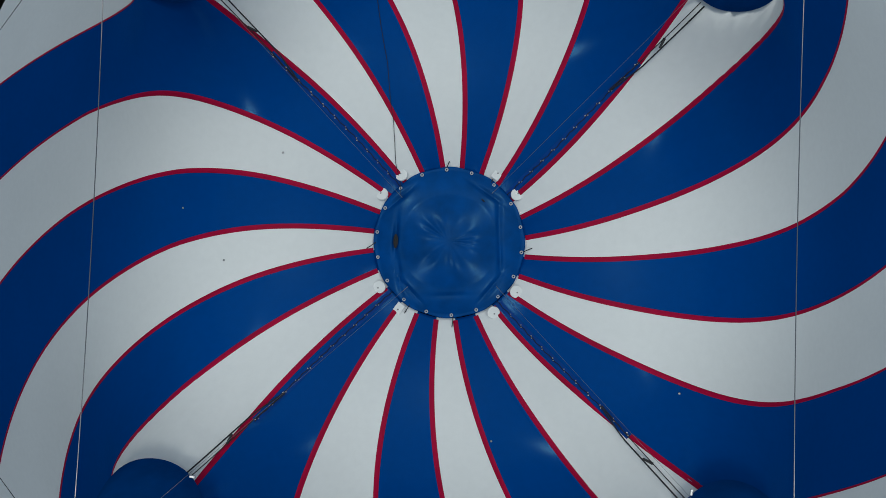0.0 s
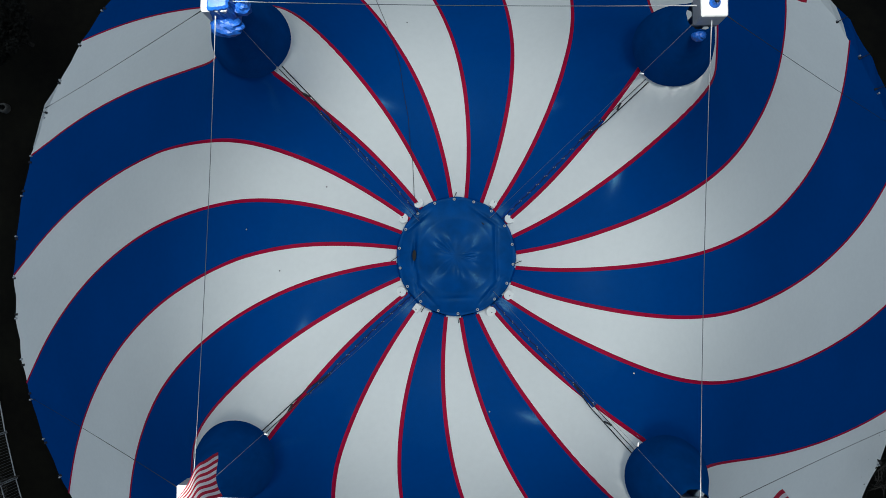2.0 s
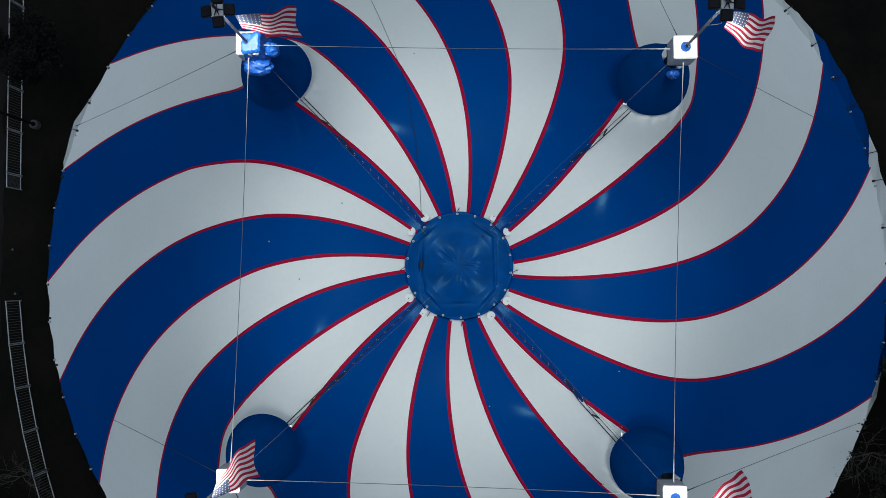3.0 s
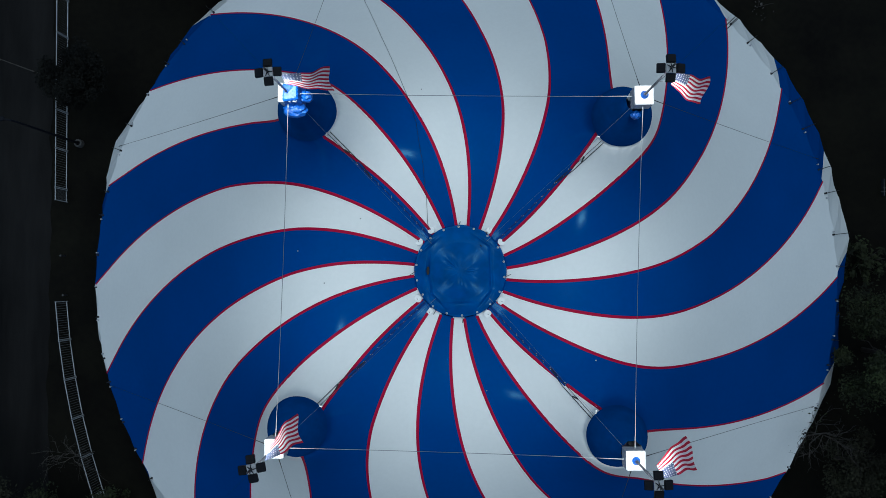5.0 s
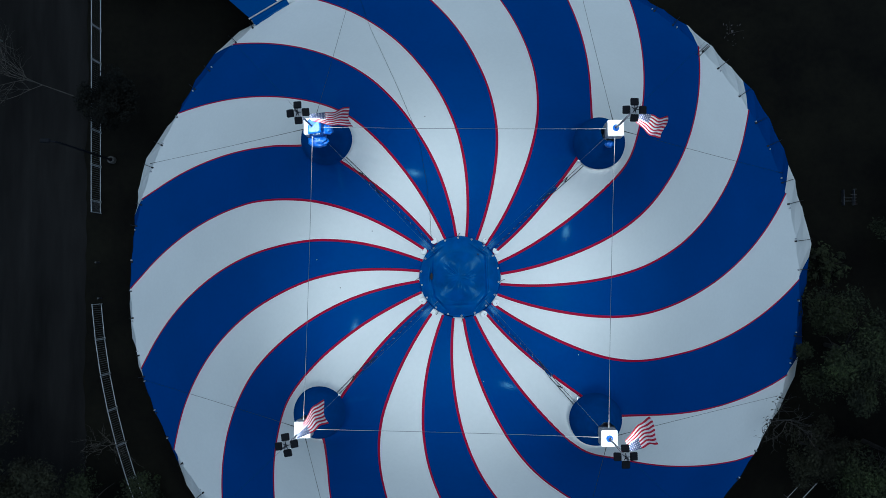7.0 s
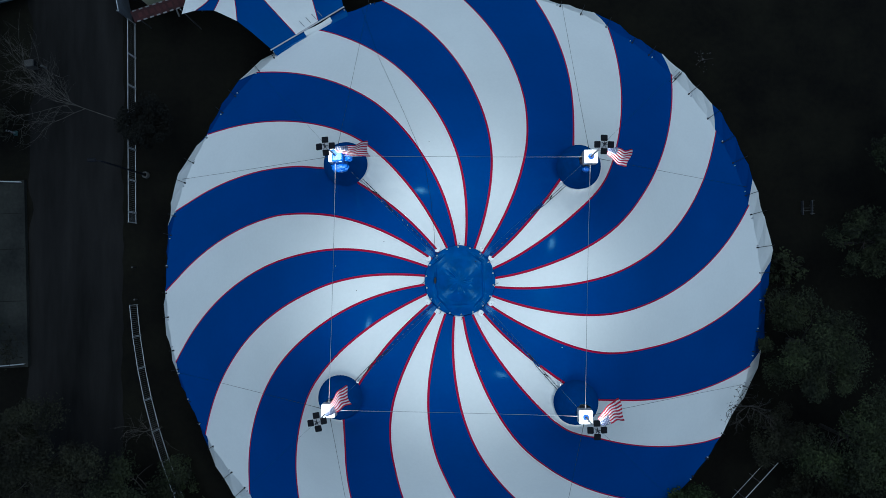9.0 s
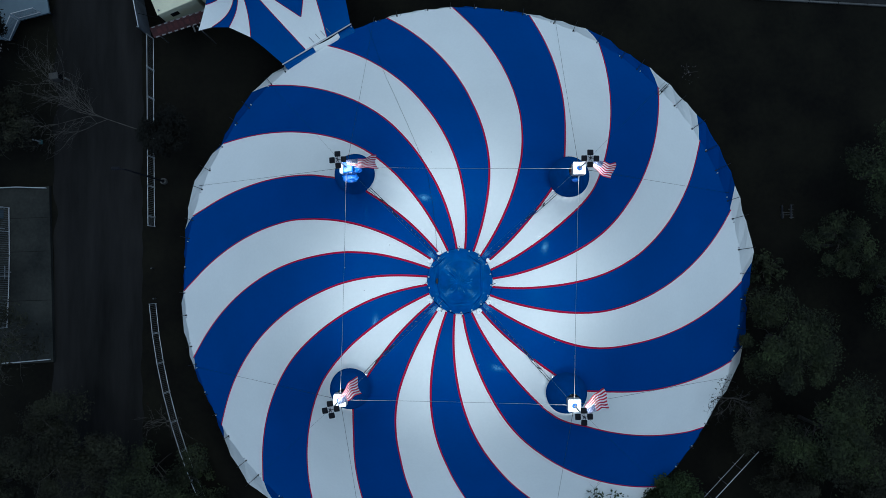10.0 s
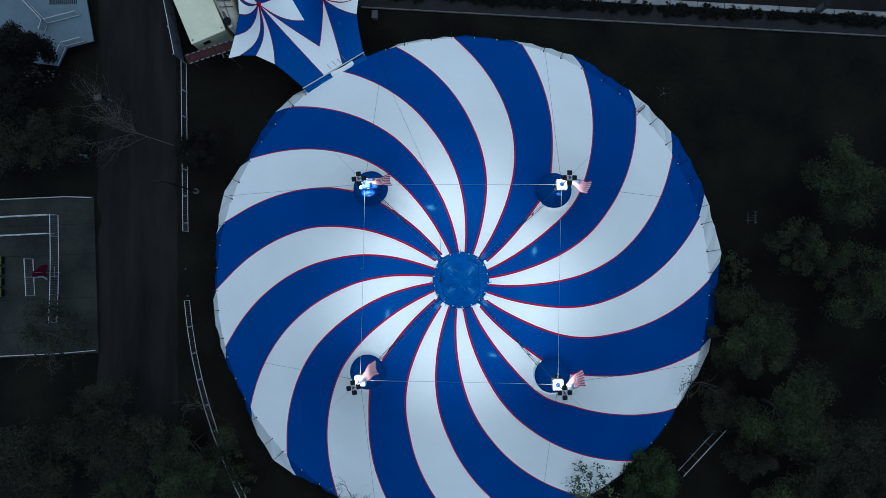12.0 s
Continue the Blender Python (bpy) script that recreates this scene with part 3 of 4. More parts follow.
# canvas sleeves round the masts
for k in range(4):
    mx, my = mast_place(k)
    rows = []
    for r, z in ((1.02, 14.25), (1.0, 14.36), (0.93, 14.62), (0.78, 15.05), (0.62, 15.5), (0.48, 15.95), (0.38, 16.35), (0.33, 16.5)):
        row = []
        for j in range(48):
            a = 2 * math.pi * j / 48
            rr = r * (1 + 0.012 * math.sin(9 * a + k) * (z - 14.2) + 0.006 * math.sin(5 * a + 2 * k))
            row.append((mx + rr * math.cos(a), my + rr * math.sin(a), z))
        rows.append(row)
    part("mast_sleeve", Shape().grid(rows, loop=True), SLEEVE_BLUE, tent, "dark blue canvas sleeve round a mast", smooth=True)
    a = radians(MAST_TURN + 90 * k + 180)
    ob = part("clamp", Shape().box((0, 0, 0), (0.12, 0.05, 0.04), 0, 0.01), EYELET, tent, "pale steel clamp at a sleeve's foot")
    ob.matrix_basis = pose(mx + 1.06 * math.cos(a) + 0.05 * math.sin(a), my + 1.06 * math.sin(a) - 0.05 * math.cos(a), 14.3, 0, 0, math.degrees(a) - 50)


# ---- masts with head box, pole and floodlights ----
def bundle(c, size, seed):
    """A crumpled, creased bunch of cloth at c."""
    rows = []
    for t in np.linspace(0.02, math.pi - 0.02, 11):
        row = []
        for a in np.linspace(0, 2 * math.pi, 19)[:18]:
            d = Vector((math.cos(a) * math.sin(t), math.sin(a) * math.sin(t), math.cos(t)))
            q = 1 + 0.38 * (0.5 - abs(noise.noise(d * 1.7 + Vector((seed, 0, 0))))) + 0.14 * noise.noise(d * 5 + Vector((0, seed, 0)))
            row.append((c[0] + d.x * q * size[0], c[1] + d.y * q * size[1], c[2] + d.z * q * size[2]))
        rows.append(row)
    return Shape().grid(rows, loop=True)


def mast(k):
    mx, my = head_place(k)
    wrapped = k == 1
    label = "white tent mast, head box wrapped in blue tarp, four floodlights" if wrapped else "white steel tent mast with square head box and four floodlights"
    ob = thing("tent_mast", label, "mast", (mx, my, 0), 0, "masts of the big top")
    s = Shape().tube([(0, 0, 0), (0, 0, 16.5)], 0.19, 12)
    part("pole", s, STEEL, ob)
    part("head_box", Shape().box((0, 0, 16.86), (0.58, 0.58, 0.6), 0, 0.03), WHITE_PAINT, ob, "white square mast head box")
    part("head_flange", Shape().box((0, 0, 16.46), (0.54, 0.54, 0.06), 0, 0.01), STEEL, ob)
    s = Shape().lathe([(0.125, 17.16), (0.12, 17.19), (0.085, 17.22), (0.055, 17.30)], (0, 0, 0), 14)
    part("collar", s, TARP_BLUE, ob, "blue tape collar at the foot of the flagpole")
    part("flagpole", Shape().tube([(0, 0, 17.12), (0, 0, LAMP_Z[k] + 0.4)], [0.038, 0.030], 8), POLE_DARK, ob)
    turn = (-2, 4, 9, 1)[k]
    cross = part("lamp_plate", Shape().box((0, 0, 0), (0.26, 0.26, 0.05), 0, 0.008), WHITE_PAINT, ob, "white lamp bracket plate")
    cross.matrix_basis = pose(0, 0, LAMP_Z[k], 0, 0, turn)
    s = Shape()
    for j in range(5):
        a = 2 * math.pi * j / 5 + 0.4 * (j % 2)
        s.tube([(0, 0, 0.07), (0.06 * math.cos(a), 0.06 * math.sin(a), 0.06), (0.13 * math.cos(a), 0.13 * math.sin(a), 0.03)], [0.02, 0.013, 0.009], 5)
    part("spider_clamp", s, BLACK_METAL, cross, "dark five-legged clamp")
    for j in range(4):
        fl = part("floodlight", Shape().box((0, 0, 0), (0.235, 0.25, 0.11), 0, 0.02), BLACK_METAL, cross, "black square floodlight housing")
        fl.matrix_basis = pose(0, 0, 0, 0, 0, 90 * j) @ pose(0.255, 0, -0.02, 0, 14, 0)
        part("lens", Shape().box((0, 0, -0.058), (0.20, 0.21, 0.008)), LENS, fl, "lit floodlight lens")
    if wrapped:
        rows = []
        for r, z in ((0.24, 17.25), (0.30, 17.20), (0.34, 16.95), (0.36, 16.7), (0.40, 16.5)):
            row = []
            for j in range(64):
                a = 2 * math.pi * j / 64
                q = r * (abs(math.cos(a)) ** 8 + abs(math.sin(a)) ** 8) ** (-1 / 8)
                q *= 1 + 0.16 * noise.noise((math.cos(a) * 3, math.sin(a) * 3, z * 3)) - 0.10 * abs(noise.noise((math.cos(a) * 6, math.sin(a) * 6, z)))
                x, y = 0.82 * q * math.cos(a) + 0.10, 0.86 * q * math.sin(a) - 0.02
                row.append((x, y, z + 0.03 * noise.noise((x * 5, y * 5, 1))))
            rows.append(row)
        s = Shape().grid(rows, loop=True)
        s.grid([rows[0], [(0.08, -0.02, 17.27)] * 64], loop=True)
        part("tarp", s, TARP_BLUE, ob, "crumpled bright blue tarp tied over the head box")
        for c, size in (((0.46, -0.05, 16.72), (0.22, 0.18, 0.2)), ((0.12, -0.44, 16.6), (0.34, 0.22, 0.2))):
            part("tarp_fold", bundle(c, size, 7 * size[0]), TARP_BLUE, ob, "loose folded corner of bright blue tarp")
    elif k == 0:
        part("tarp_fold", bundle((-0.08, -0.42, 16.3), (0.15, 0.12, 0.14), 4.0), TARP_BLUE, ob, "small knot of bright blue tarp")
    return ob


for k in range(4):
    mast(k)


# ---- flags ----
def flag(k, heading, lean, seed, length, height):
    """A striped flag that flies from the pole below the lamps; heading: degrees of its fly; lean: how far the cloth lies over."""
    mx, my = head_place(k)
    ob = thing("flag", "red and white striped flag with starry navy canton flying", "flag", (mx, my, LAMP_Z[k] - 0.42), heading, "flags on the masts")
    nu, nv = 40, 26

    def cloth(u, v, lift=0.0):
        roll = radians(lean) * min(1, 0.35 + u * 0.9)
        wave = 0.07 * u * math.sin(6 * u + 1.5 * v + seed) + 0.025 * u * math.sin(15 * u + 3.0 * v + seed)
        d = v * height * (0.72 + 0.42 * u)
        return (0.26 + u * length * 0.94 + 0.06 * u * math.sin(5 * v + seed), wave - d * math.sin(roll) + lift * math.cos(roll), -d * math.cos(roll) - 0.10 * u * u + 0.05 * math.sin(7 * u + seed) * u + lift * math.sin(roll))

    field = Shape()
    field.grid([[cloth(i / nu, j / nv) for j in range(nv + 1)] for i in range(nu + 1)])
    for i in range(nu):
        for j in range(nv):
            stripe = j // 2
            field.m[i * nv + j] = 2 if (i < 16 and stripe < 7) else (0 if stripe % 2 == 0 else 1)
    part("cloth", field, (FLAG_RED, FLAG_WHITE, FLAG_BLUE), ob, smooth=True)
    stars = Shape()
    for side in (0.004, -0.004):
        for i in range(6):
            for j in range(5):
                u, v = (i + 0.6) / 6 * 0.4, (j + 0.5) / 5 * 0.54
                stars.face([cloth(u + 0.013 * math.cos(a), v + 0.022 * math.sin(a), side) for a in np.linspace(0, 2 * math.pi, 6)[:5]])
    tagged(part("stars", stars, FLAG_WHITE, ob, "white stars on the canton"), kind="stuff")
    part("halyard", Shape().tube([(0.04, 0, 0.08), (0.26, 0, 0.0), (0.26, 0, -0.75), (0.04, 0, -0.9)], 0.008, 5), WIRE_DARK, ob)


flag(0, -6, 58, 0.4, 0.95, 0.72)
flag(1, 8, 42, 1.7, 1.4, 0.70)
flag(2, 24, -58, 2.9, 1.2, 0.82)
flag(3, 14, -56, 4.1, 1.05, 0.86)

# ---- cables ----
HEAD_Z = 16.98


def cable(pts, radius, m, label, sag=0.0, group=""):
    a, b = Vector(pts[0]), Vector(pts[-1])
    line = [a.lerp(b, i / 16) - Vector((0, 0, sag * 4 * (i / 16) * (1 - i / 16))) for i in range(17)] if len(pts) == 2 else pts
    thick = [radius * (2.6 if len(pts) == 2 and i in (0, len(line) - 1) else 1.0) for i in range(len(line))]  # a splice at either end
    return solid("cable", Shape().tube(line, thick, 5), m, label, "cable", group=group)


for k in range(4):
    p, q = Vector((*head_place(k), HEAD_Z)), Vector((*head_place((k + 1) % 4), HEAD_Z))
    w = (q - p).normalized() * 0.33
    cable([p + w, q - w], 0.0078, WIRE_PALE, "pale steel cable between two mast heads", 0.12, "cables between the masts")
    c = Vector(((1.01, 1.17, 10.98), (-1.09, 1.08, 10.98), (-0.95, -1.0, 11.0), (1.1, -1.0, 11.0))[k])
    cable([p + (c - p).normalized() * 0.4, c], 0.0032, WIRE_PALE, "thin steel cable from a mast head to the cupola", 0.05, "stays to the cupola")
    for off, end_r, end_z, thick in ((26, 18.3, 3.0, 0.0075), (-26, 18.3, 3.0, 0.0075), (0, 18.8, 2.6, 0.004)):
        a = radians(MAST_TURN + 90 * k + off)
        e = Vector((end_r * math.cos(a), end_r * math.sin(a), end_z))
        cable([p + (e - p).normalized() * 0.4, e], thick, WIRE_DARK, "thin dark guy wire from a mast head to the eave", 0.08, "guy wires of the masts")

for deg in (43.1, 42.6):
    pts = [on_roof(deg, 17.5, 0.03), on_roof(deg, 17.9, 0.06), (18.75 * math.cos(radians(deg)), 18.75 * math.sin(radians(deg)) + EAVE_SHIFT, 2.75), (19.8 * math.cos(radians(deg)), 19.8 * math.sin(radians(deg)) + EAVE_SHIFT, 0.1)]
    cable(pts, 0.022, WIRE_DARK, "dark rope tied down over the eave to a stake", group="ropes over the eave")

pts = [(-1.12, 1.12, 10.98)]
for r in np.linspace(1.85, 17.9, 40):
    pts.append(on_roof(float(np.interp(r, (1.87, 2.87, 4.2, 5.9, 7.0, 10.6, 13.5), (128.6, 115.3, 108.8, 105.9, 106.0, 107.9, 109.0))), r, 0.02))
cable(pts, 0.006, WIRE_DARK, "black cable lying over the canvas from the cupola to the eave")


# ---- entrance marquee: two peaks, striped from each peak to the middle line ----
M_AXIS = Matrix(((0.874, -0.487, 0, -9.05), (0.487, 0.874, 0, 15.35), (0, 0, 1, 0), (0, 0, 0, 1)))  # local x along the joint, y away from the big top
PEAKS, PEAK_Z = {-1: Vector((2.2, 6.1)), 1: Vector((1.9, 4.1))}, 6.4  # each half: x counted away from the middle line
marquee = new("entrance_marquee")
tagged(marquee, "blue and white striped two-peaked entrance marquee joined to the big top", "marquee")


def marquee_place(x, y):
    """A local place on the marquee's skin in the world: two soft peaks over a nearly level edge."""
    lift = sum(math.exp(-math.hypot(x - side * p.x, y - p.y) / 1.9) for side, p in PEAKS.items())
    return M_AXIS @ Vector((x, y, 3.3 + (PEAK_Z - 3.3) * lift / 1.099))


# outline of one half from the middle line at the joint round to the middle line beyond, hollow between its corners
HALF = [(0.0, 0.24), (0.8, 0.24), (2.56, 0.24), (3.08, 1.7), (3.5, 2.7), (4.4, 3.95), (5.4, 4.6), (6.28, 4.92), (5.0, 6.0), (3.9, 7.05), (3.4, 8.2), (3.5, 9.4), (2.4, 10.4), (0.0, 11.0)]


def from_peak(e, u, bend, side):
    """A place u of the way from the peak to e, on a line that swings aside by bend."""
    d = e - PEAKS[side]
    return PEAKS[side] + d * u + Vector((-d.y, d.x)).normalized() * bend * math.sin(math.pi * u) * min(1.0, d.length / 4)


def wedge(edge, bends, side, m):
    """A stripe from the peak to a stretch of the outline."""
    pts = []
    for (a, b), (p, q) in zip(zip(edge, edge[1:]), zip(bends, bends[1:])):
        pts += [(a.lerp(b, t / 5), p + (q - p) * t / 5) for t in range(5)]
    pts.append((edge[-1], bends[-1]))
    rows = []
    for i in range(15):
        u = max(0.02, i / 14)
        places = [(from_peak(e, u, bend, side), e) for e, bend in pts]
        rows.append([marquee_place(side * p.x, p.y) for p, e in places])
    part("canopy_panel", Shape().grid(rows), m, marquee, smooth=True)
    line = [(from_peak(edge[0], u, bends[0], side), u) for u in np.linspace(0.03, 0.99, 14)]
    part("piping", Shape().tube([marquee_place(side * p.x, p.y) + Vector((0, 0, 0.008)) for p, u in line], 0.024, 4), PVC_RED, marquee)


H = [Vector(p) for p in HALF]
MIDDLE = {-1: [([Vector((0, 9.0)), Vector((0, 7.0))], (0, 0.25), 0), ([Vector((0, 7.0)), Vector((0, 4.0))], (0.25, 0.3), 1), ([Vector((0, 4.0)), Vector((0, 2.05))], (0.3, 0), 0)],
          1: [([Vector((0, 9.0)), Vector((0, 6.5))], (0, 0), 1), ([Vector((0, 6.5)), Vector((0, 2.05))], (0, 0), 0)]}
STRIPES = [([Vector((0, 2.05)), H[0], H[1]], (0, 0, 0), 1), ([H[1], H[2], H[3], H[4]], (0, 0, -0.1, -0.2), 0), ([H[4], H[5]], (-0.2, -0.5), 1), ([H[5], H[6]], (-0.5, -0.7), 0),
           ([H[6], H[7], H[8]], (-0.7, -0.7, -0.6), 1), ([H[8], H[9]], (-0.6, -0.5), 0), ([H[9], H[10]], (-0.5, -0.4), 1), ([H[10], H[11]], (-0.4, -0.3), 0), ([H[11], H[12]], (-0.3, -0.2), 1), ([H[12], H[13], Vector((0, 9.0))], (-0.2, 0, 0), 0)]
for side in (-1, 1):
    for edge, bends, white in MIDDLE[side] + STRIPES:
        wedge(edge, bends, side, PVC_WHITE if white else PVC_BLUE)
for side in (-1, 1):
    p = marquee_place(side * PEAKS[side].x, PEAKS[side].y)
    part("peak_cap", Shape().lathe([(0.17, -0.12), (0.11, 0.05), (0.04, 0.25), (0.0, 0.28)], p, 14), PVC_RED, marquee, "small red cap over a peak")
    part("pole", Shape().tube([(p.x, p.y, 0), (p.x, p.y, p.z)], 0.06, 8), STEEL, marquee)
    for x, y in ((6.2, 5.2), (2.52, 0.05), (3.5, 9.35)):
        q = marquee_place(side * x, y)
        part("pole", Shape().tube([(q.x, q.y, 0), (q.x, q.y, q.z)], 0.04, 6), STEEL, marquee)
a, b = marquee_place(-2.62, 0.19), marquee_place(2.62, 0.19)
part("joint_bar", Shape().tube([a + Vector((0, 0, 0.06)), b + Vector((0, 0, 0.06))], 0.045, 6), WHITE_PAINT, marquee, "pale bar along the joint with the big top")
s = Shape()
s.grid([[M_AXIS @ Vector((x, y + 0.24, 3.60 + z)) for y, z in ((-0.5, -0.14), (-0.26, 0.05), (-0.06, 0.0))] for x in np.linspace(-2.5, -0.3, 8)], 0)
s.grid([[M_AXIS @ Vector((x, y + 0.24 - 0.12 * math.sin((x + 0.3) * 1.4), 3.62 + z)) for y, z in ((-0.36, -0.1), (-0.2, 0.08), (-0.04, 0.02))] for x in np.linspace(-0.3, 1.55, 8)], 1)
s.grid([[M_AXIS @ Vector((x, y + 0.24, 3.54 + z)) for y, z in ((-0.95, -0.12), (-0.5, 0.03), (-0.06, 0.0))] for x in np.linspace(1.45, 2.6, 6)], 0)
part("gutter_flap", s, (PVC_BLUE, PVC_WHITE), marquee, "canvas rain flap over the joint", smooth=True)
for x in (-0.1, 0.35, 0.75, 1.15):
    part("clamp", Shape().tube([M_AXIS @ Vector((x, 0.32, 3.86)), M_AXIS @ Vector((x - 0.1, 0.72, 3.98))], 0.02, 5), STEEL, marquee)


# ---- fence of barred panels beside the lane ----
FENCE_H = 1.2


def fence_panel(length, m):
    ob = tagged(new("fence_panel"), "white steel fence panel with upright bars on the turf", "fence", "fence along the lane")
    ob.matrix_world = m
    for z in (0.12, FENCE_H):
        part("rail", Shape().tube([(0, 0, z), (length, 0, z)], 0.026, 6), FENCE_WHITE, ob)
    for x in (0.02, length - 0.02):
        part("post", Shape().tube([(x, 0, 0), (x, 0, FENCE_H + 0.03)], 0.026, 6), FENCE_WHITE, ob)
    bar = None
    for i in range(1, 16):
        if bar is None:
            bar = piece = part("bar", Shape().tube([(0, 0, 0.12), (0, 0, FENCE_H)], 0.008, 4), FENCE_BAR, ob)
        else:
            piece = bar.copy()
            scene.collection.objects.link(piece)
        piece.matrix_basis = Matrix.Translation((length * i / 16, 0, 0))
    return ob


def run_of_panels(line):
    for (x0, y0), (x1, y1) in zip(line, line[1:]):
        d = math.hypot(x1 - x0, y1 - y0)
        fence_panel(d - 0.03, pose(x0, y0, 0, 0, 0, math.degrees(math.atan2(y1 - y0, x1 - x0))))


run_of_panels([(-21.42 + 0.012 * i, y) for i, y in enumerate((17.3, 15.0, 12.95, 10.9, 8.82, 6.75, 4.65, 3.95))])
fx, fy, fa = -21.26, -1.35, -84.0
line = [(fx, fy)]
for i in range(9):
    fx, fy = fx + 2.07 * math.cos(radians(fa)), fy + 2.07 * math.sin(radians(fa))
    line.append((fx, fy))
    fa += 2.9
run_of_panels(line)

# sheeted hoarding that carries the fence line on past the trailer
for i in range(3):
    m = pose(-21.62 - 0.42 * i, 17.45 + 2.2 * i, 0, 0, 0, 100.8)
    ob = tagged(new("hoarding"), "grey-white sheeted hoarding panel on steel posts", "hoarding", "hoarding beside the trailer")
    ob.matrix_world = m
    part("sheet", Shape().box((1.1, 0, 1.05), (2.2, 0.05, 2.0), 0, 0.01), SHEET, ob)
    part("rail", Shape().tube([(0, 0, 2.07), (2.2, 0, 2.07)], 0.03, 6), FENCE_WHITE, ob, "white top rail")
    for x in (0.03, 2.17):
        part("post", Shape().tube([(x, 0.06, 0), (x, 0.06, 2.15)], 0.035, 6), STEEL, ob)
    part("brace", Shape().tube([(1.1, -0.03, 1.7), (1.1, -1.0, 0.05)], 0.02, 5), BLACK_METAL, ob)

# lamp post by the fence
ob = thing("lamp_post", "tall dark lamp post with a pale ring at its foot", "lamp post", (-20.67, 7.17, 0))
part("post", Shape().tube([(0, 0, 0), (0, 0, 3.4), (0, 0, 5.7), (-0.12, 0.02, 6.0), (-0.4, 0.05, 6.1)], [0.07, 0.06, 0.05, 0.045, 0.04], 8), BLACK_METAL, ob)
part("foot_ring", Shape().lathe([(0.12, 0.0), (0.12, 0.3), (0.19, 0.32), (0.22, 0.26), (0.22, 0.0)], (0, 0, 0), 16), KERB, ob, "pale concrete ring round the foot")
part("lamp_head", Shape().box((-0.6, 0.07, 6.1), (0.5, 0.2, 0.12), 0, 0.03), BLACK_METAL, ob)

# ---- trailer, round-nosed caravan and sign ----
TR_TURN = 22.0
trailer = thing("trailer", "cream box trailer with flat roof and dark end window", "trailer", (-19.9, 17.9, 0), TR_TURN)
part("body", Shape().box((1.38, 3.6, 1.75), (2.75, 7.2, 2.5), 0, 0.06), CREAM, trailer)
part("roof", Shape().box((1.38, 3.6, 3.04), (2.80, 7.25, 0.07), 0, 0.03), CREAM, trailer, "flat cream roof")
part("window", Shape().box((0.95, -0.012, 2.25), (0.55, 0.03, 0.5), 0, 0.01), GLASS_DARK, trailer, "small dark window in the end wall")
for x in (0.25, 2.5):
    for y in (2.6, 4.6):
        wh = part("wheel", Shape().tube([(x - 0.12, y, 0.38), (x + 0.12, y, 0.38)], 0.38, 16), BLACK_METAL, trailer)
part("drawbar", Shape().tube([(1.38, 0, 0.55), (1.38, -0.9, 0.5)], 0.06, 6), STEEL, trailer)
for x in (0.2, 2.55):
    part("roof_vent", Shape().box((x, 0.25, 3.1), (0.12, 0.12, 0.06), 0, 0.015), STEEL, trailer)

tank = thing("storage_tank", "tall beige rounded tank with dark pipes, beside the trailer", "tank", (-17.56, 21.6, 0), TR_TURN)
rows = []
for z, k in ((0.35, 0.94), (0.6, 1.0), (2.9, 1.0), (3.25, 0.96), (3.45, 0.82), (3.55, 0.55), (3.58, 0.0)):
    rows.append([(0.72 * k * abs(math.cos(a)) ** 0.7 * math.copysign(1, math.cos(a)), 3.1 * k * abs(math.sin(a)) ** 0.8 * math.copysign(1, math.sin(a)), z) for a in np.linspace(0, 2 * math.pi, 41)[:40]])
part("shell", Shape().grid(rows, loop=True), BEIGE, tank, smooth=True)
part("hatch", Shape().box((-0.35, -1.75, 3.5), (0.22, 0.7, 0.08), 0, 0.02), GLASS_DARK, tank, "dark hatch")
for y in (-1.25, -0.75):
    part("pipe", Shape().tube([(-0.5, y + 0.2, 3.66), (0.5, y - 0.2, 3.66)], 0.03, 5), BLACK_METAL, tank)
part("pipe", Shape().tube([(-0.1, -2.4, 3.64), (0.05, 0.4, 3.68)], 0.028, 5), STEEL, tank)
for y in (-2.0, 2.0):
    part("saddle", Shape().box((0, y, 0.2), (1.2, 0.3, 0.4), 0, 0.02), STEEL, tank)

dish = thing("satellite_dish", "dark round dish with a white motor on the beige tank", "dish", (-16.95, 19.25, 3.2))
part("bowl", Shape().lathe([(0.0, 0.55), (0.2, 0.6), (0.30, 0.7), (0.32, 0.72)], (0, 0, 0), 20), BLACK_METAL, dish, smooth=True)
part("stand", Shape().tube([(0, 0, 0), (0, 0, 0.55)], 0.05, 8), WHITE_PAINT, dish)
part("motor_box", Shape().box((0.22, -0.3, 0.5), (0.28, 0.22, 0.24), 20, 0.04), WHITE_PAINT, dish)
part("bracket", Shape().tube([(0, 0, 0.4), (0.22, -0.3, 0.45)], 0.03, 5), STEEL, dish)

sign = thing("sign_board", "long dark red sign board edged with white blocks", "sign", (-20.55, 16.95, 0), 17.0)
tilt = pose(0, 0, 2.35, 32, 0, 0)
board = part("board", Shape().box((2.0, 0.0, 0), (4.05, 0.72, 0.08), 0, 0.02), SIGN_RED, sign)
board.matrix_basis = tilt
for i in range(9):
    for y in (-0.33, 0.33):
        ob = part("edge_block", Shape().box((0.25 + 0.44 * i, y, 0.055), (0.24, 0.08, 0.04), 0, 0.008), KERB_PALE, board)
for i, w in enumerate((0.28, 0.2, 0.3, 0.24, 0.2, 0.3, 0.22, 0.26)):
    part("lettering", Shape().box((0.5 + 0.4 * i, 0.0, 0.045), (w, 0.3, 0.012)), SIGN_INK, board)
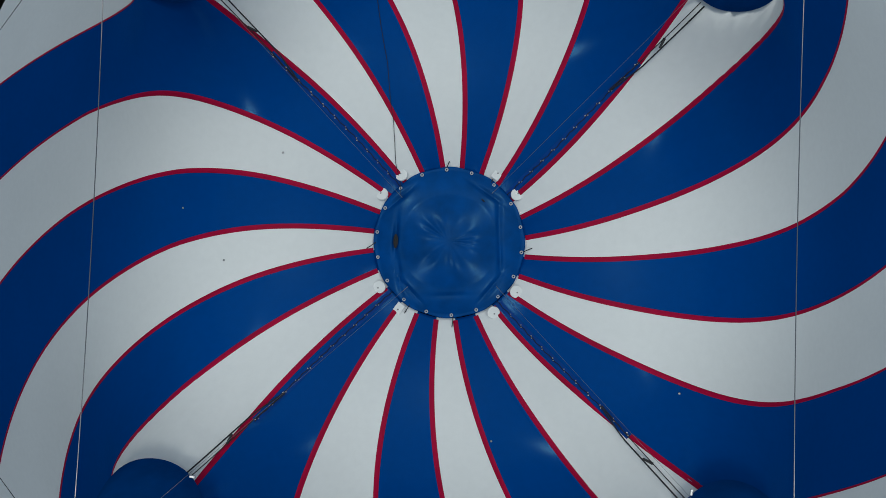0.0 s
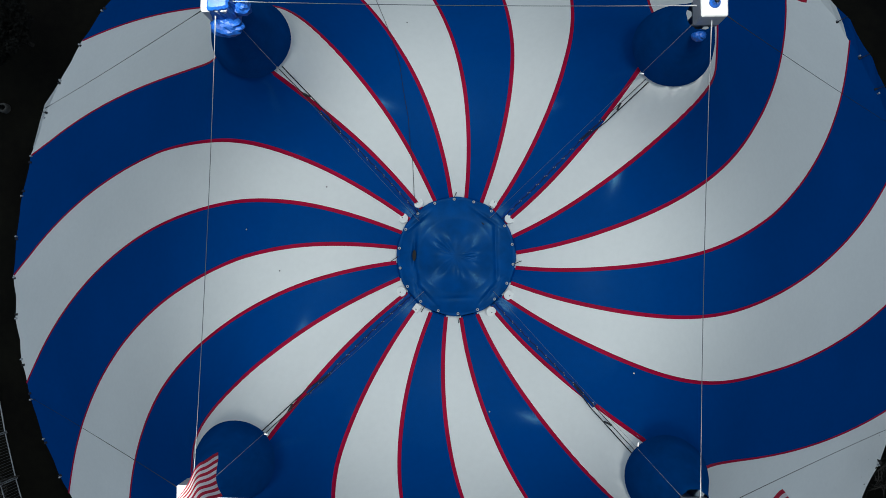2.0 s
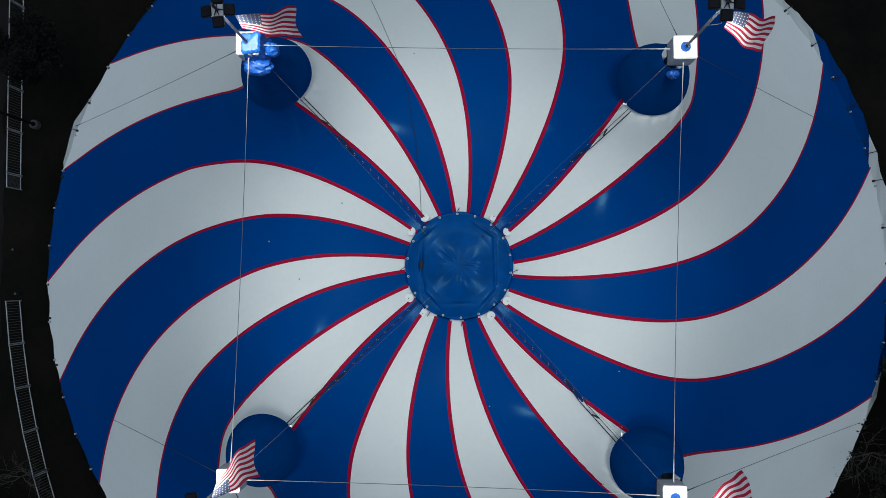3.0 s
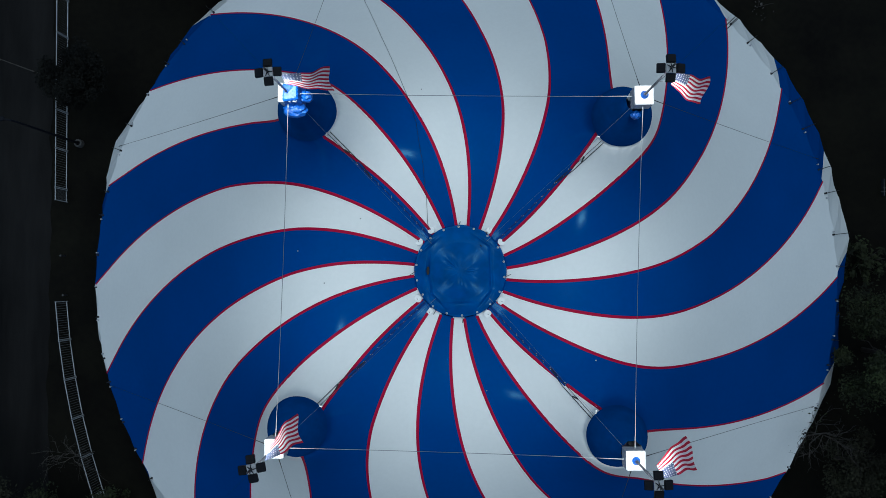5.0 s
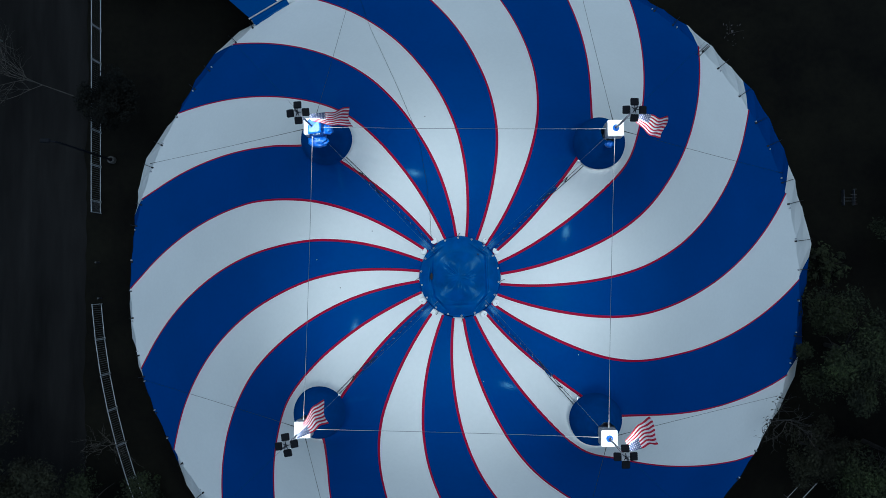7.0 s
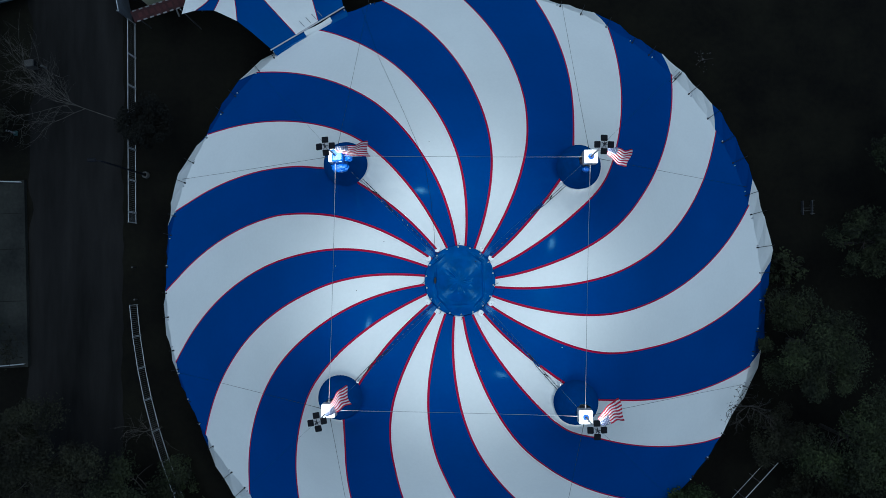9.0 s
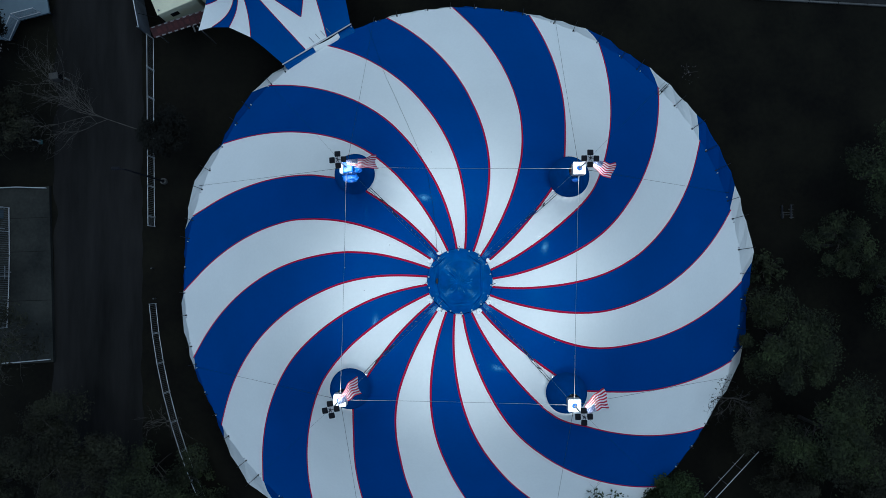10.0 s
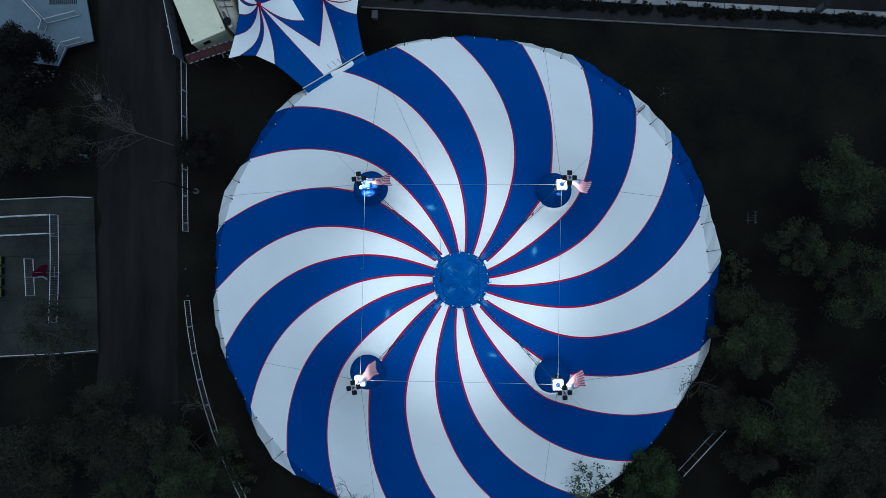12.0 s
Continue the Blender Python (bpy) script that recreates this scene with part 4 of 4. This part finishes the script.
for x in (0.2, 3.8):
    part("leg", Shape().tube([(x, 0, 0), (x, 0, 2.3)], 0.04, 6), STEEL, sign)

# ---- raised deck with ramp rails ----
def outline_slab(name, pts, z, thick, m, label, category, kind=""):
    s = Shape()
    n = len(pts)
    s.v = [(x, y, z) for x, y in pts] + [(x, y, z - thick) for x, y in pts]
    s.f = [tuple(range(n)), tuple(range(2 * n - 1, n - 1, -1))] + [(i, n + i, n + (i + 1) % n, (i + 1) % n) for i in range(n)]
    s.m = [0] * len(s.f)
    return solid(name, s, m, label, category, kind=kind)


access_deck = outline_slab("access_deck", [(-28.4, 19.0), (-30.5, 18.5), (-31.2, 17.1), (-33.2, 17.4), (-36.5, 19.5), (-38, 26), (-29.6, 26)], 0.95, 0.14, DECK, "blue-grey access deck with ramps beside the lane", "deck", kind="structure")


def railing(line, z, high, label="white tubular handrail on the access deck", group="handrails of the deck", bars=0, low=None):
    ob = tagged(new("handrail"), label, "railing", group)
    for h in (high, high * 0.5 if low is None else low):
        part("rail", Shape().tube([(x, y, z + h) for x, y in line], 0.034, 6), WHITE_PAINT, ob)
    for (x0, y0), (x1, y1) in zip(line, line[1:]):
        n = max(1, int(math.dist((x0, y0), (x1, y1)) / 1.3))
        for i in range(n + 1):
            x, y = x0 + (x1 - x0) * i / n, y0 + (y1 - y0) * i / n
            part("post", Shape().tube([(x, y, z), (x, y, z + high)], 0.025, 6), WHITE_PAINT, ob)
        for i in range(1, bars):
            x, y = x0 + (x1 - x0) * i / bars, y0 + (y1 - y0) * i / bars
            part("bar", Shape().tube([(x, y, z), (x, y, z + high)], 0.011, 4), FENCE_BAR, ob)
    return ob


for line in ([(-33.6, 22.15), (-32.02, 20.46), (-32.25, 19.75)], [(-31.9, 20.49), (-29.42, 21.07)], [(-30.54, 18.64), (-29.02, 19.01)], [(-30.6, 18.5), (-31.21, 17.1)]):
    railing(line, 0.95, 0.95, low=0.06, bars=16)
for x, y in ((-28.7, 19.2), (-30.6, 18.7), (-31.3, 17.4), (-33.0, 17.7), (-29.2, 22.0), (-35.8, 20.2), (-30.0, 25.5), (-36.8, 25.5)):
    part("leg", Shape().box((x, y, 0.4), (0.12, 0.12, 0.82), 0, 0.01), BLACK_METAL, access_deck)
s = Shape()
for i in range(14):
    s.box((-31.85 + 0.16 * i, 22.3 + 0.0 * i, 0.97), (0.06, 0.7, 0.05))
solid("floor_grille", s, BLACK_METAL, "black slatted floor grille on the access deck", "grille")

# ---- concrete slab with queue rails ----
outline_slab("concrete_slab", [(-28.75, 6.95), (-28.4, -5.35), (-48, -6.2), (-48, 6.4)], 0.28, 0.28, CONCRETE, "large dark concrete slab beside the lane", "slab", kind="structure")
s = Shape()
for y in (4.74, 2.38, -1.05, -3.6):
    s.grid([[(x, y + (x + 29.6) * 0.02 + w, 0.284) for w in (-0.02, 0.02)] for x in np.linspace(-28.7, -47.5, 12)])
for x in (-34.0, -40.0):
    s.grid([[(x + w, y, 0.286) for w in (-0.015, 0.015)] for y in np.linspace(-5.4, 6.6, 8)])
solid("slab_joint", s, ASPHALT, "dark joints between the slab's bays", "joint", kind="structure")
QUEUE = "white queue rail standing on the concrete slab"
railing([(-28.9, 6.8), (-31.0, 6.9), (-47, 6.45)], 0.28, 0.18, "low white edge rail along the slab", "edge rails of the slab")
railing([(-28.6, -5.15), (-31.2, -5.35), (-47, -5.9)], 0.28, 0.18, "low white edge rail along the slab", "edge rails of the slab")
railing([(-31.9, 5.45), (-47, 5.0)], 0.28, 1.1, QUEUE, "queue rails")
railing([(-31.9, 4.0), (-47, 3.55)], 0.28, 1.1, QUEUE, "queue rails")
queue_fence = railing([(-31.55, 5.45), (-31.5, 2.1), (-31.55, -0.75), (-31.65, -2.9)], 0.28, 1.25, "white barred queue fence standing on the concrete slab", "queue rails", bars=22, low=0.08)
railing([(-33.55, 2.05), (-33.4, -0.8)], 0.28, 1.25, "short white barred queue fence on the slab", "queue rails", bars=18, low=0.08)
part("board", Shape().box((-31.6, 4.95, 1.2), (0.05, 0.6, 0.6), 0, 0.01), DECK, queue_fence, "small blue-grey board")
banner = thing("feather_banner", "drooping red and pale banner on a cross-footed stand", "banner", (-31.85, 0.95, 0.28))
part("pole", Shape().tube([(0, 0, 0.05), (0, 0, 1.9), (-0.3, 0.02, 2.3)], 0.02, 6), STEEL, banner)
for a in (0, 90):
    part("foot", Shape().box((0, 0, 0.03), (0.9, 0.06, 0.05), a, 0.01), STEEL, banner)
s = Shape()
for m, v0, v1 in ((0, 0.0, 0.85), (1, 0.85, 1.0)):
    s.grid([[(0.35 - 1.35 * u, (v - 0.5) * (1.2 - 0.7 * u) + 0.1 * math.sin(5 * u), 1.75 - 0.35 * u - 0.3 * abs(v - 0.5) + 0.06 * math.sin(8 * u + 4 * v)) for v in np.linspace(1 - v1, 1 - v0, 6)] for u in np.linspace(0, 1, 12)], m)
part("cloth", s, (BANNER_RED, DECK), banner, "red cloth with a pale lower edge", smooth=True)
for i in range(4):
    ob = thing("plastic_barrier", "lime yellow slatted plastic barrier on the slab", "barrier", (-36.25, 2.0 - 0.85 * i, 0.28), 0, "lime barriers")
    part("panel", Shape().box((0, 0, 0.5), (0.9, 0.7, 0.12), 0, 0.03), LIME, ob)
    for x in (-0.3, 0, 0.3):
        part("slat", Shape().box((x, 0, 0.58), (0.2, 0.66, 0.05), 0, 0.02), LIME, ob)
    for x in (-0.38, 0.38):
        part("foot", Shape().box((x, 0, 0.22), (0.08, 0.5, 0.44), 0, 0.02), BLACK_METAL, ob)

box_small = thing("utility_box", "small pale utility cabinet on the verge", "utility box", (-28.2, 14.6, 0), 6)
part("body", Shape().box((0, 0, 0.4), (0.6, 0.46, 0.8), 0, 0.03), BOX_GREY, box_small)
part("door", Shape().box((0.33, 0, 0.42), (0.02, 0.4, 0.66), 0, 0.006), GLASS_DARK, box_small)
part("post", Shape().box((0.72, -0.2, 0.3), (0.1, 0.1, 0.6), 0, 0.01), KERB, box_small)
box_far = thing("junction_box", "small grey box on the turf by the marquee", "utility box", (-6.4, 20.7, 0), -4)
part("body", Shape().box((0, 0, 0.3), (0.42, 0.6, 0.6), 0, 0.03), KERB, box_far)
part("lid", Shape().box((0, 0, 0.62), (0.46, 0.64, 0.04), 0, 0.01), KERB, box_far)

marker = thing("marker_post", "short pale marker post with a teal foot on the verge", "post", (-29.45, 10.1, 0))
part("shaft", Shape().box((0, 0, 0.55), (0.1, 0.1, 1.1), 0, 0.015), KERB_PALE, marker)
part("foot", Shape().box((0, 0, 0.1), (0.22, 0.3, 0.2), 0, 0.03), TEAL, marker, "teal foot")
rack = thing("pole_rack", "low rack of thin pale poles on the turf", "rack", (22.4, 4.3, 0))
for y, x0, x1 in ((0.52, 0.18, 0.42), (0.2, 0.05, 0.4), (0.02, -0.4, 0.38), (-0.16, -0.5, 0.36), (-0.34, 0.1, 0.42)):
    part("pole", Shape().tube([(x0, y, 0.3), (x1, y, 0.3)], 0.013, 6), KERB, rack)
for x in (-0.3, 0.3):
    part("bearer", Shape().box((x, 0.05, 0.14), (0.04, 0.9, 0.28), 0, 0.01), POLE_DARK, rack)
for x, y, h in ((-21.42, 1.08, 0.5), (-21.31, -1.03, 0.4)):
    stub = thing("gate_stub", "short rusty stub post in the gap of the fence", "post", (x, y, 0), 0, "stub posts in the gap")
    part("shaft", Shape().tube([(0, 0, 0), (0, 0, h)], 0.05, 8), POLE_DARK, stub)
    # the pale cap is added to paint a small glint on the post
    part("cap", Shape().lathe([(0.06, 0.0), (0.05, 0.03), (0.0, 0.045)], (0, 0, h), 10), KERB, stub, "pale cap standing in for a small glint")

# railing on the other side
for off, r in ((0.0, 1.0), (0.38, 0.5)):
    ax, ay, bx, by = 16.5 - off * 0.7, -15.1 + off * 0.7, 19.75 - off * 0.7, -11.7 + off * 0.7
    ob = tagged(new("rail_fence"), "white pipe rail on low posts beside the trees", "railing", "pipe rails")
    part("rail", Shape().tube([(ax, ay, r), (bx, by, r)], 0.028 if off == 0 else 0.015, 6), WHITE_PAINT, ob)
    for i in range(4):
        x, y = ax + (bx - ax) * (i + 0.2) / 3.4, ay + (by - ay) * (i + 0.2) / 3.4
        part("post", Shape().tube([(x, y, 0), (x, y, r)], 0.03, 6), STEEL, ob)

# ---- kerb stones and low wall along the street ----
for i in range(38):
    a = -0.5 + 2.0 * i
    c = street(a + 1.0, 0.09, 0.07)
    ob = part("kerb_stone", Shape().box((0, 0, 0), (1.97, 0.12, 0.16), 0, 0.02), KERB, pavement)
    ob.matrix_basis = pose(*c, 0, 0, math.degrees(math.atan2(SD.y, SD.x)))
low_wall = tagged(new("low_wall"), "low pale wall of blocks between pavement and street", "wall", kind="structure")
for i in range(30):
    c = street(12.0 + 2.1 * i, 1.7, 0.15 + 0.012 * math.sin(i * 2.3))
    part("block", Shape().box(c, (2.06, 0.42, 0.3), math.degrees(math.atan2(SD.y, SD.x)), 0.02), KERB_PALE, low_wall)
for a in (20.7, 34.9, 6.8, 48.5):
    p = street(a, 1.72)
    ob = thing("wall_pillar", "stout weathered pillar standing on the low wall's line", "pillar", p, math.degrees(math.atan2(SD.y, SD.x)), "pillars of the low wall")
    part("shaft", Shape().box((0, 0, 0.9), (0.4, 0.42, 1.8), 0, 0.03), KERB, ob)
    part("cap", Shape().box((0, 0, 1.83), (0.5, 0.54, 0.07), 0, 0.02), BLACK_METAL, ob, "dark weathered cap")


# ---- trees and shrubs ----
def crown_leaves(s, centre, size, count, leaf, rng, hollow=0.2):
    """Scatters small bent leaves through an uneven, gappy crown made of many lobes."""
    lobes = []
    for _ in range(34):
        a, d = rng.uniform(0, 2 * math.pi), rng.random() ** 0.6
        lobes.append((centre + Vector((math.cos(a) * d * size[0] * 0.85, math.sin(a) * d * size[1] * 0.85, (rng.uniform(-0.5, 0.75) - 0.45 * d) * size[2])), rng.uniform(0.12, 0.36)))
    for _ in range(count):
        c, k = lobes[min(33, int(34 * rng.random() ** 1.15))]
        d = Vector((rng.gauss(0, 1), rng.gauss(0, 1), rng.gauss(0, 1))).normalized() * (hollow + (1 - hollow) * rng.random() ** 0.6) * k * rng.uniform(0.7, 1.35)
        p = c + Vector((d.x * size[0], d.y * size[1], d.z * size[2] * 0.9))
        w = leaf * rng.uniform(0.4, 1.35)
        t = Vector((rng.gauss(0, 1), rng.gauss(0, 1), rng.gauss(0, 0.5))).normalized()
        u = t.cross(Vector((rng.gauss(0, 0.6), rng.gauss(0, 0.6), 1))).normalized()
        s.face([p - t * w, p + u * w * 0.45, p + t * w, p - u * w * 0.45])


def bough(s, start, way, length, radius, rng, level, fork):
    """One crooked limb, with side limbs that leave it at ever finer levels."""
    pts, d = [start], way.normalized()
    n = 5 if level < 2 else 4
    for _ in range(n):
        d = (d + Vector((rng.gauss(0, 0.22), rng.gauss(0, 0.22), rng.gauss(0.04, 0.14)))).normalized()
        pts.append(pts[-1] + d * length / n)
    s.tube(pts, [radius * (1 - 0.8 * i / n) for i in range(n + 1)], 5 if level < 2 else 3, cap=False)
    if level < 3:
        for i in range(fork):
            k = 1 + int((i + rng.random()) / fork * (n - 0.01))
            side = Vector((rng.gauss(0, 1), rng.gauss(0, 1), rng.gauss(0.1, 0.5))).normalized()
            bough(s, pts[k], d * 0.9 + side * 0.75, length * rng.uniform(0.42, 0.62), radius * (0.42 if fork < 5 else 0.6), rng, level + 1, fork)


def limbs(s, base, height, spread, rng, bare, lean=(0, 0), swept=False):
    """A tapered trunk with limbs and twigs; swept: they all stream the way that the trunk leans."""
    top = base + Vector((lean[0] * 0.9 + rng.uniform(-0.3, 0.3), lean[1] * 0.9 + rng.uniform(-0.3, 0.3), height * 0.62))
    mid = base.lerp(top, 0.5) + Vector((rng.uniform(-0.15, 0.15), rng.uniform(-0.15, 0.15), 0))
    r = 0.0045 * height + 0.018 if bare else 0.016 * height + 0.03
    s.tube([base, mid, top], [r, r * 0.75, r * 0.5], 8)
    n = 7 if bare else 6
    for i in range(n):
        a = 2 * math.pi * i / n + rng.uniform(-0.5, 0.5)
        way = Vector((math.cos(a), math.sin(a), rng.uniform(0.3, 0.9)))
        if swept:
            way = way * 0.42 + Vector((lean[0], lean[1], 0)).normalized()
        bough(s, base.lerp(top, rng.uniform(0.8 if swept else 0.5, 1.0)), way, spread * rng.uniform(0.75, 1.1), r * 0.45, rng, 1 if bare else 2, (7 if swept else 5) if bare else 3)


def tree(x, y, height, spread, seed, count=2600, leaf=0.115, m=None, label="dark green broadleaf tree with an uneven crown", bare=False, squash=0.36, lean=(0, 0), bark=None, swept=False):
    rng = random.Random(seed)
    ob = thing("tree", label, "tree", (x, y, 0), 0, "trees round the big top")
    s = Shape()
    limbs(s, Vector((0, 0, 0)), height, spread * (0.9 if bare else 0.7), rng, bare, lean, swept)
    part("trunk", s, bark or (BARE_BARK if bare else BARK), ob)
    if count:
        s = Shape()
        crown_leaves(s, Vector((lean[0], lean[1], height * 0.72)), (spread, spread, height * squash), int(count * (2.4 if bare else 6.0)), leaf if bare else leaf * 0.72, rng)
        part("crown", s, m or LEAF, ob)
    return ob


def shrub(x, y, size, seed, m=None, count=700, label="low dark leafy shrub on the turf", leaf=0.13):
    rng = random.Random(seed)
    ob = thing("shrub", label, "shrub", (x, y, 0), 0, "shrubs")
    s = Shape()
    stems = 3 if size < 1 else 6
    for i in range(stems):
        a = 2 * math.pi * i / stems + rng.uniform(-0.4, 0.4)
        s = Shape().tube([(0, 0, 0), (0.3 * size * math.cos(a), 0.3 * size * math.sin(a), 0.5 * size), (0.6 * size * math.cos(a), 0.6 * size * math.sin(a), 0.9 * size)], [0.03, 0.02, 0.008], 4)
        part("stem", s, BARK, ob)
    s = Shape()
    crown_leaves(s, Vector((0, 0, size * 0.6)), (size, size, size * 0.55), count, leaf, rng, 0.1)
    part("crown", s, m or LEAF, ob)


BARE = "leafless tree with grey spreading twigs"
# east side
tree(20.9, -4.1, 6.5, 3.2, 11, 3800, lean=(-0.5, 0))
tree(22.9, -9.6, 7.0, 3.6, 12, 4200)
tree(25.8, -13.0, 7.0, 3.3, 34, 3400, m=LEAF_BROWN)
tree(20.8, -13.4, 5.0, 1.8, 35, 1100, m=LEAF_BROWN)
tree(19.3, -9.7, 4.0, 2.0, 36, 1600, 0.10, LEAF_BROWN)
tree(19.4, -8.6, 8.2, 1.7, 13, 26, 0.06, label="thin tree with sparse leaves leaning over the eave", lean=(-3.7, 1.2), bare=True, bark=BARK)
tree(27.6, 6.6, 7.0, 3.2, 14, 2800)
tree(28.5, -0.8, 6.5, 3.0, 15, 2600)
tree(24.5, 2.0, 5.0, 2.0, 27, 1200)
tree(28.5, -14.0, 7.0, 3.6, 16, 3000, m=LEAF_BROWN)
tree(22.5, -17.0, 7.0, 3.2, 17, 2600)
tree(33.5, 3.5, 7.0, 3.4, 28, 2400)
tree(33.0, -6.5, 7.0, 3.4, 29, 2400)
# south side
tree(14.8, -15.8, 6.6, 2.3, 18, 3200, lean=(-1.9, 1.2), m=LEAF_GREEN)
tree(9.4, -17.6, 8.8, 1.8, 19, 270, 0.11, LEAF_PALE, "tall tree with sparse pale green leaves over the eave", lean=(-0.8, 3.3), bare=True, bark=BARK)
tree(-9.2, -17.9, 9.0, 3.0, 20, 0, label=BARE, bare=True, lean=(1.4, 3.0))
tree(-14.5, -21.0, 6.5, 2.6, 21, 500, label="half bare tree with few dark leaves", bare=True)
# west side
tree(-25.6, -10.7, 6.0, 4.0, 22, 4600, m=LEAF_BROWN)
tree(-18.9, -13.3, 5.6, 3.2, 23, 3400, lean=(-0.6, 0.4))
tree(-31.5, -13.5, 6.5, 3.6, 24, 2800, m=LEAF_BROWN)
deck_tree = tree(-33.1, 16.6, 7.0, 2.2, 25, 5200, 0.13, LEAF_GLOOM, label="dark leafy tree with pale blossoms standing over the access deck", lean=(0.9, 0.5))
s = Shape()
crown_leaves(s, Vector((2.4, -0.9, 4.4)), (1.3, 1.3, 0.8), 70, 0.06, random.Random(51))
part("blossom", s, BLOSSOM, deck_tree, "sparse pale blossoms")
tree(-33.4, 13.6, 5.5, 2.4, 37, 3600, 0.12, LEAF_GLOOM, label="dark dense tree at the verge of the lane")
tree(-30.5, 11.2, 5.5, 2.8, 26, 1500, m=LEAF_BROWN)
tree(-21.2, 10.4, 5.0, 4.6, 30, 0, label="leafless tree whose grey twigs stream out over the lane", bare=True, lean=(-3.2, 1.1), swept=True)
tree(-34.5, 10.5, 6.0, 2.8, 31, 2000, m=LEAF_BROWN)
tree(-24.5, -16.5, 5.5, 3.0, 32, 2200)
tree(-30.6, -3.8, 4.6, 3.0, 33, 1000, 0.10, LEAF_BROWN, label="dark feathery tree leaning over the slab", bare=True)
tree(-19.5, 10.1, 4.2, 1.7, 41, 2600, 0.11, LEAF_GLOOM, "low dark dense tree hanging over the fence")
shrub(-18.4, -12.6, 1.5, 47, LEAF, 1500, leaf=0.09)
shrub(-17.5, -14.9, 1.6, 48, LEAF, 1500, leaf=0.09)
tree(-19.7, -9.4, 3.2, 1.6, 43, 0, label=BARE, bare=True)
shrub(15.9, 14.1, 0.9, 45, BLOSSOM, 26, "low dark shrub with few pale blossoms on the turf", 0.06)
shrub(20.8, 0.4, 1.3, 46)
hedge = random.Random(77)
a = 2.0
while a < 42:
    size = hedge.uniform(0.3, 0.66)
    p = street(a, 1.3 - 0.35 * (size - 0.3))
    shrub(p.x, p.y, size, 60 + int(a * 10), LEAF_GLOOM, int(3400 * size), "low dark clipped shrub along the low wall", 0.045)
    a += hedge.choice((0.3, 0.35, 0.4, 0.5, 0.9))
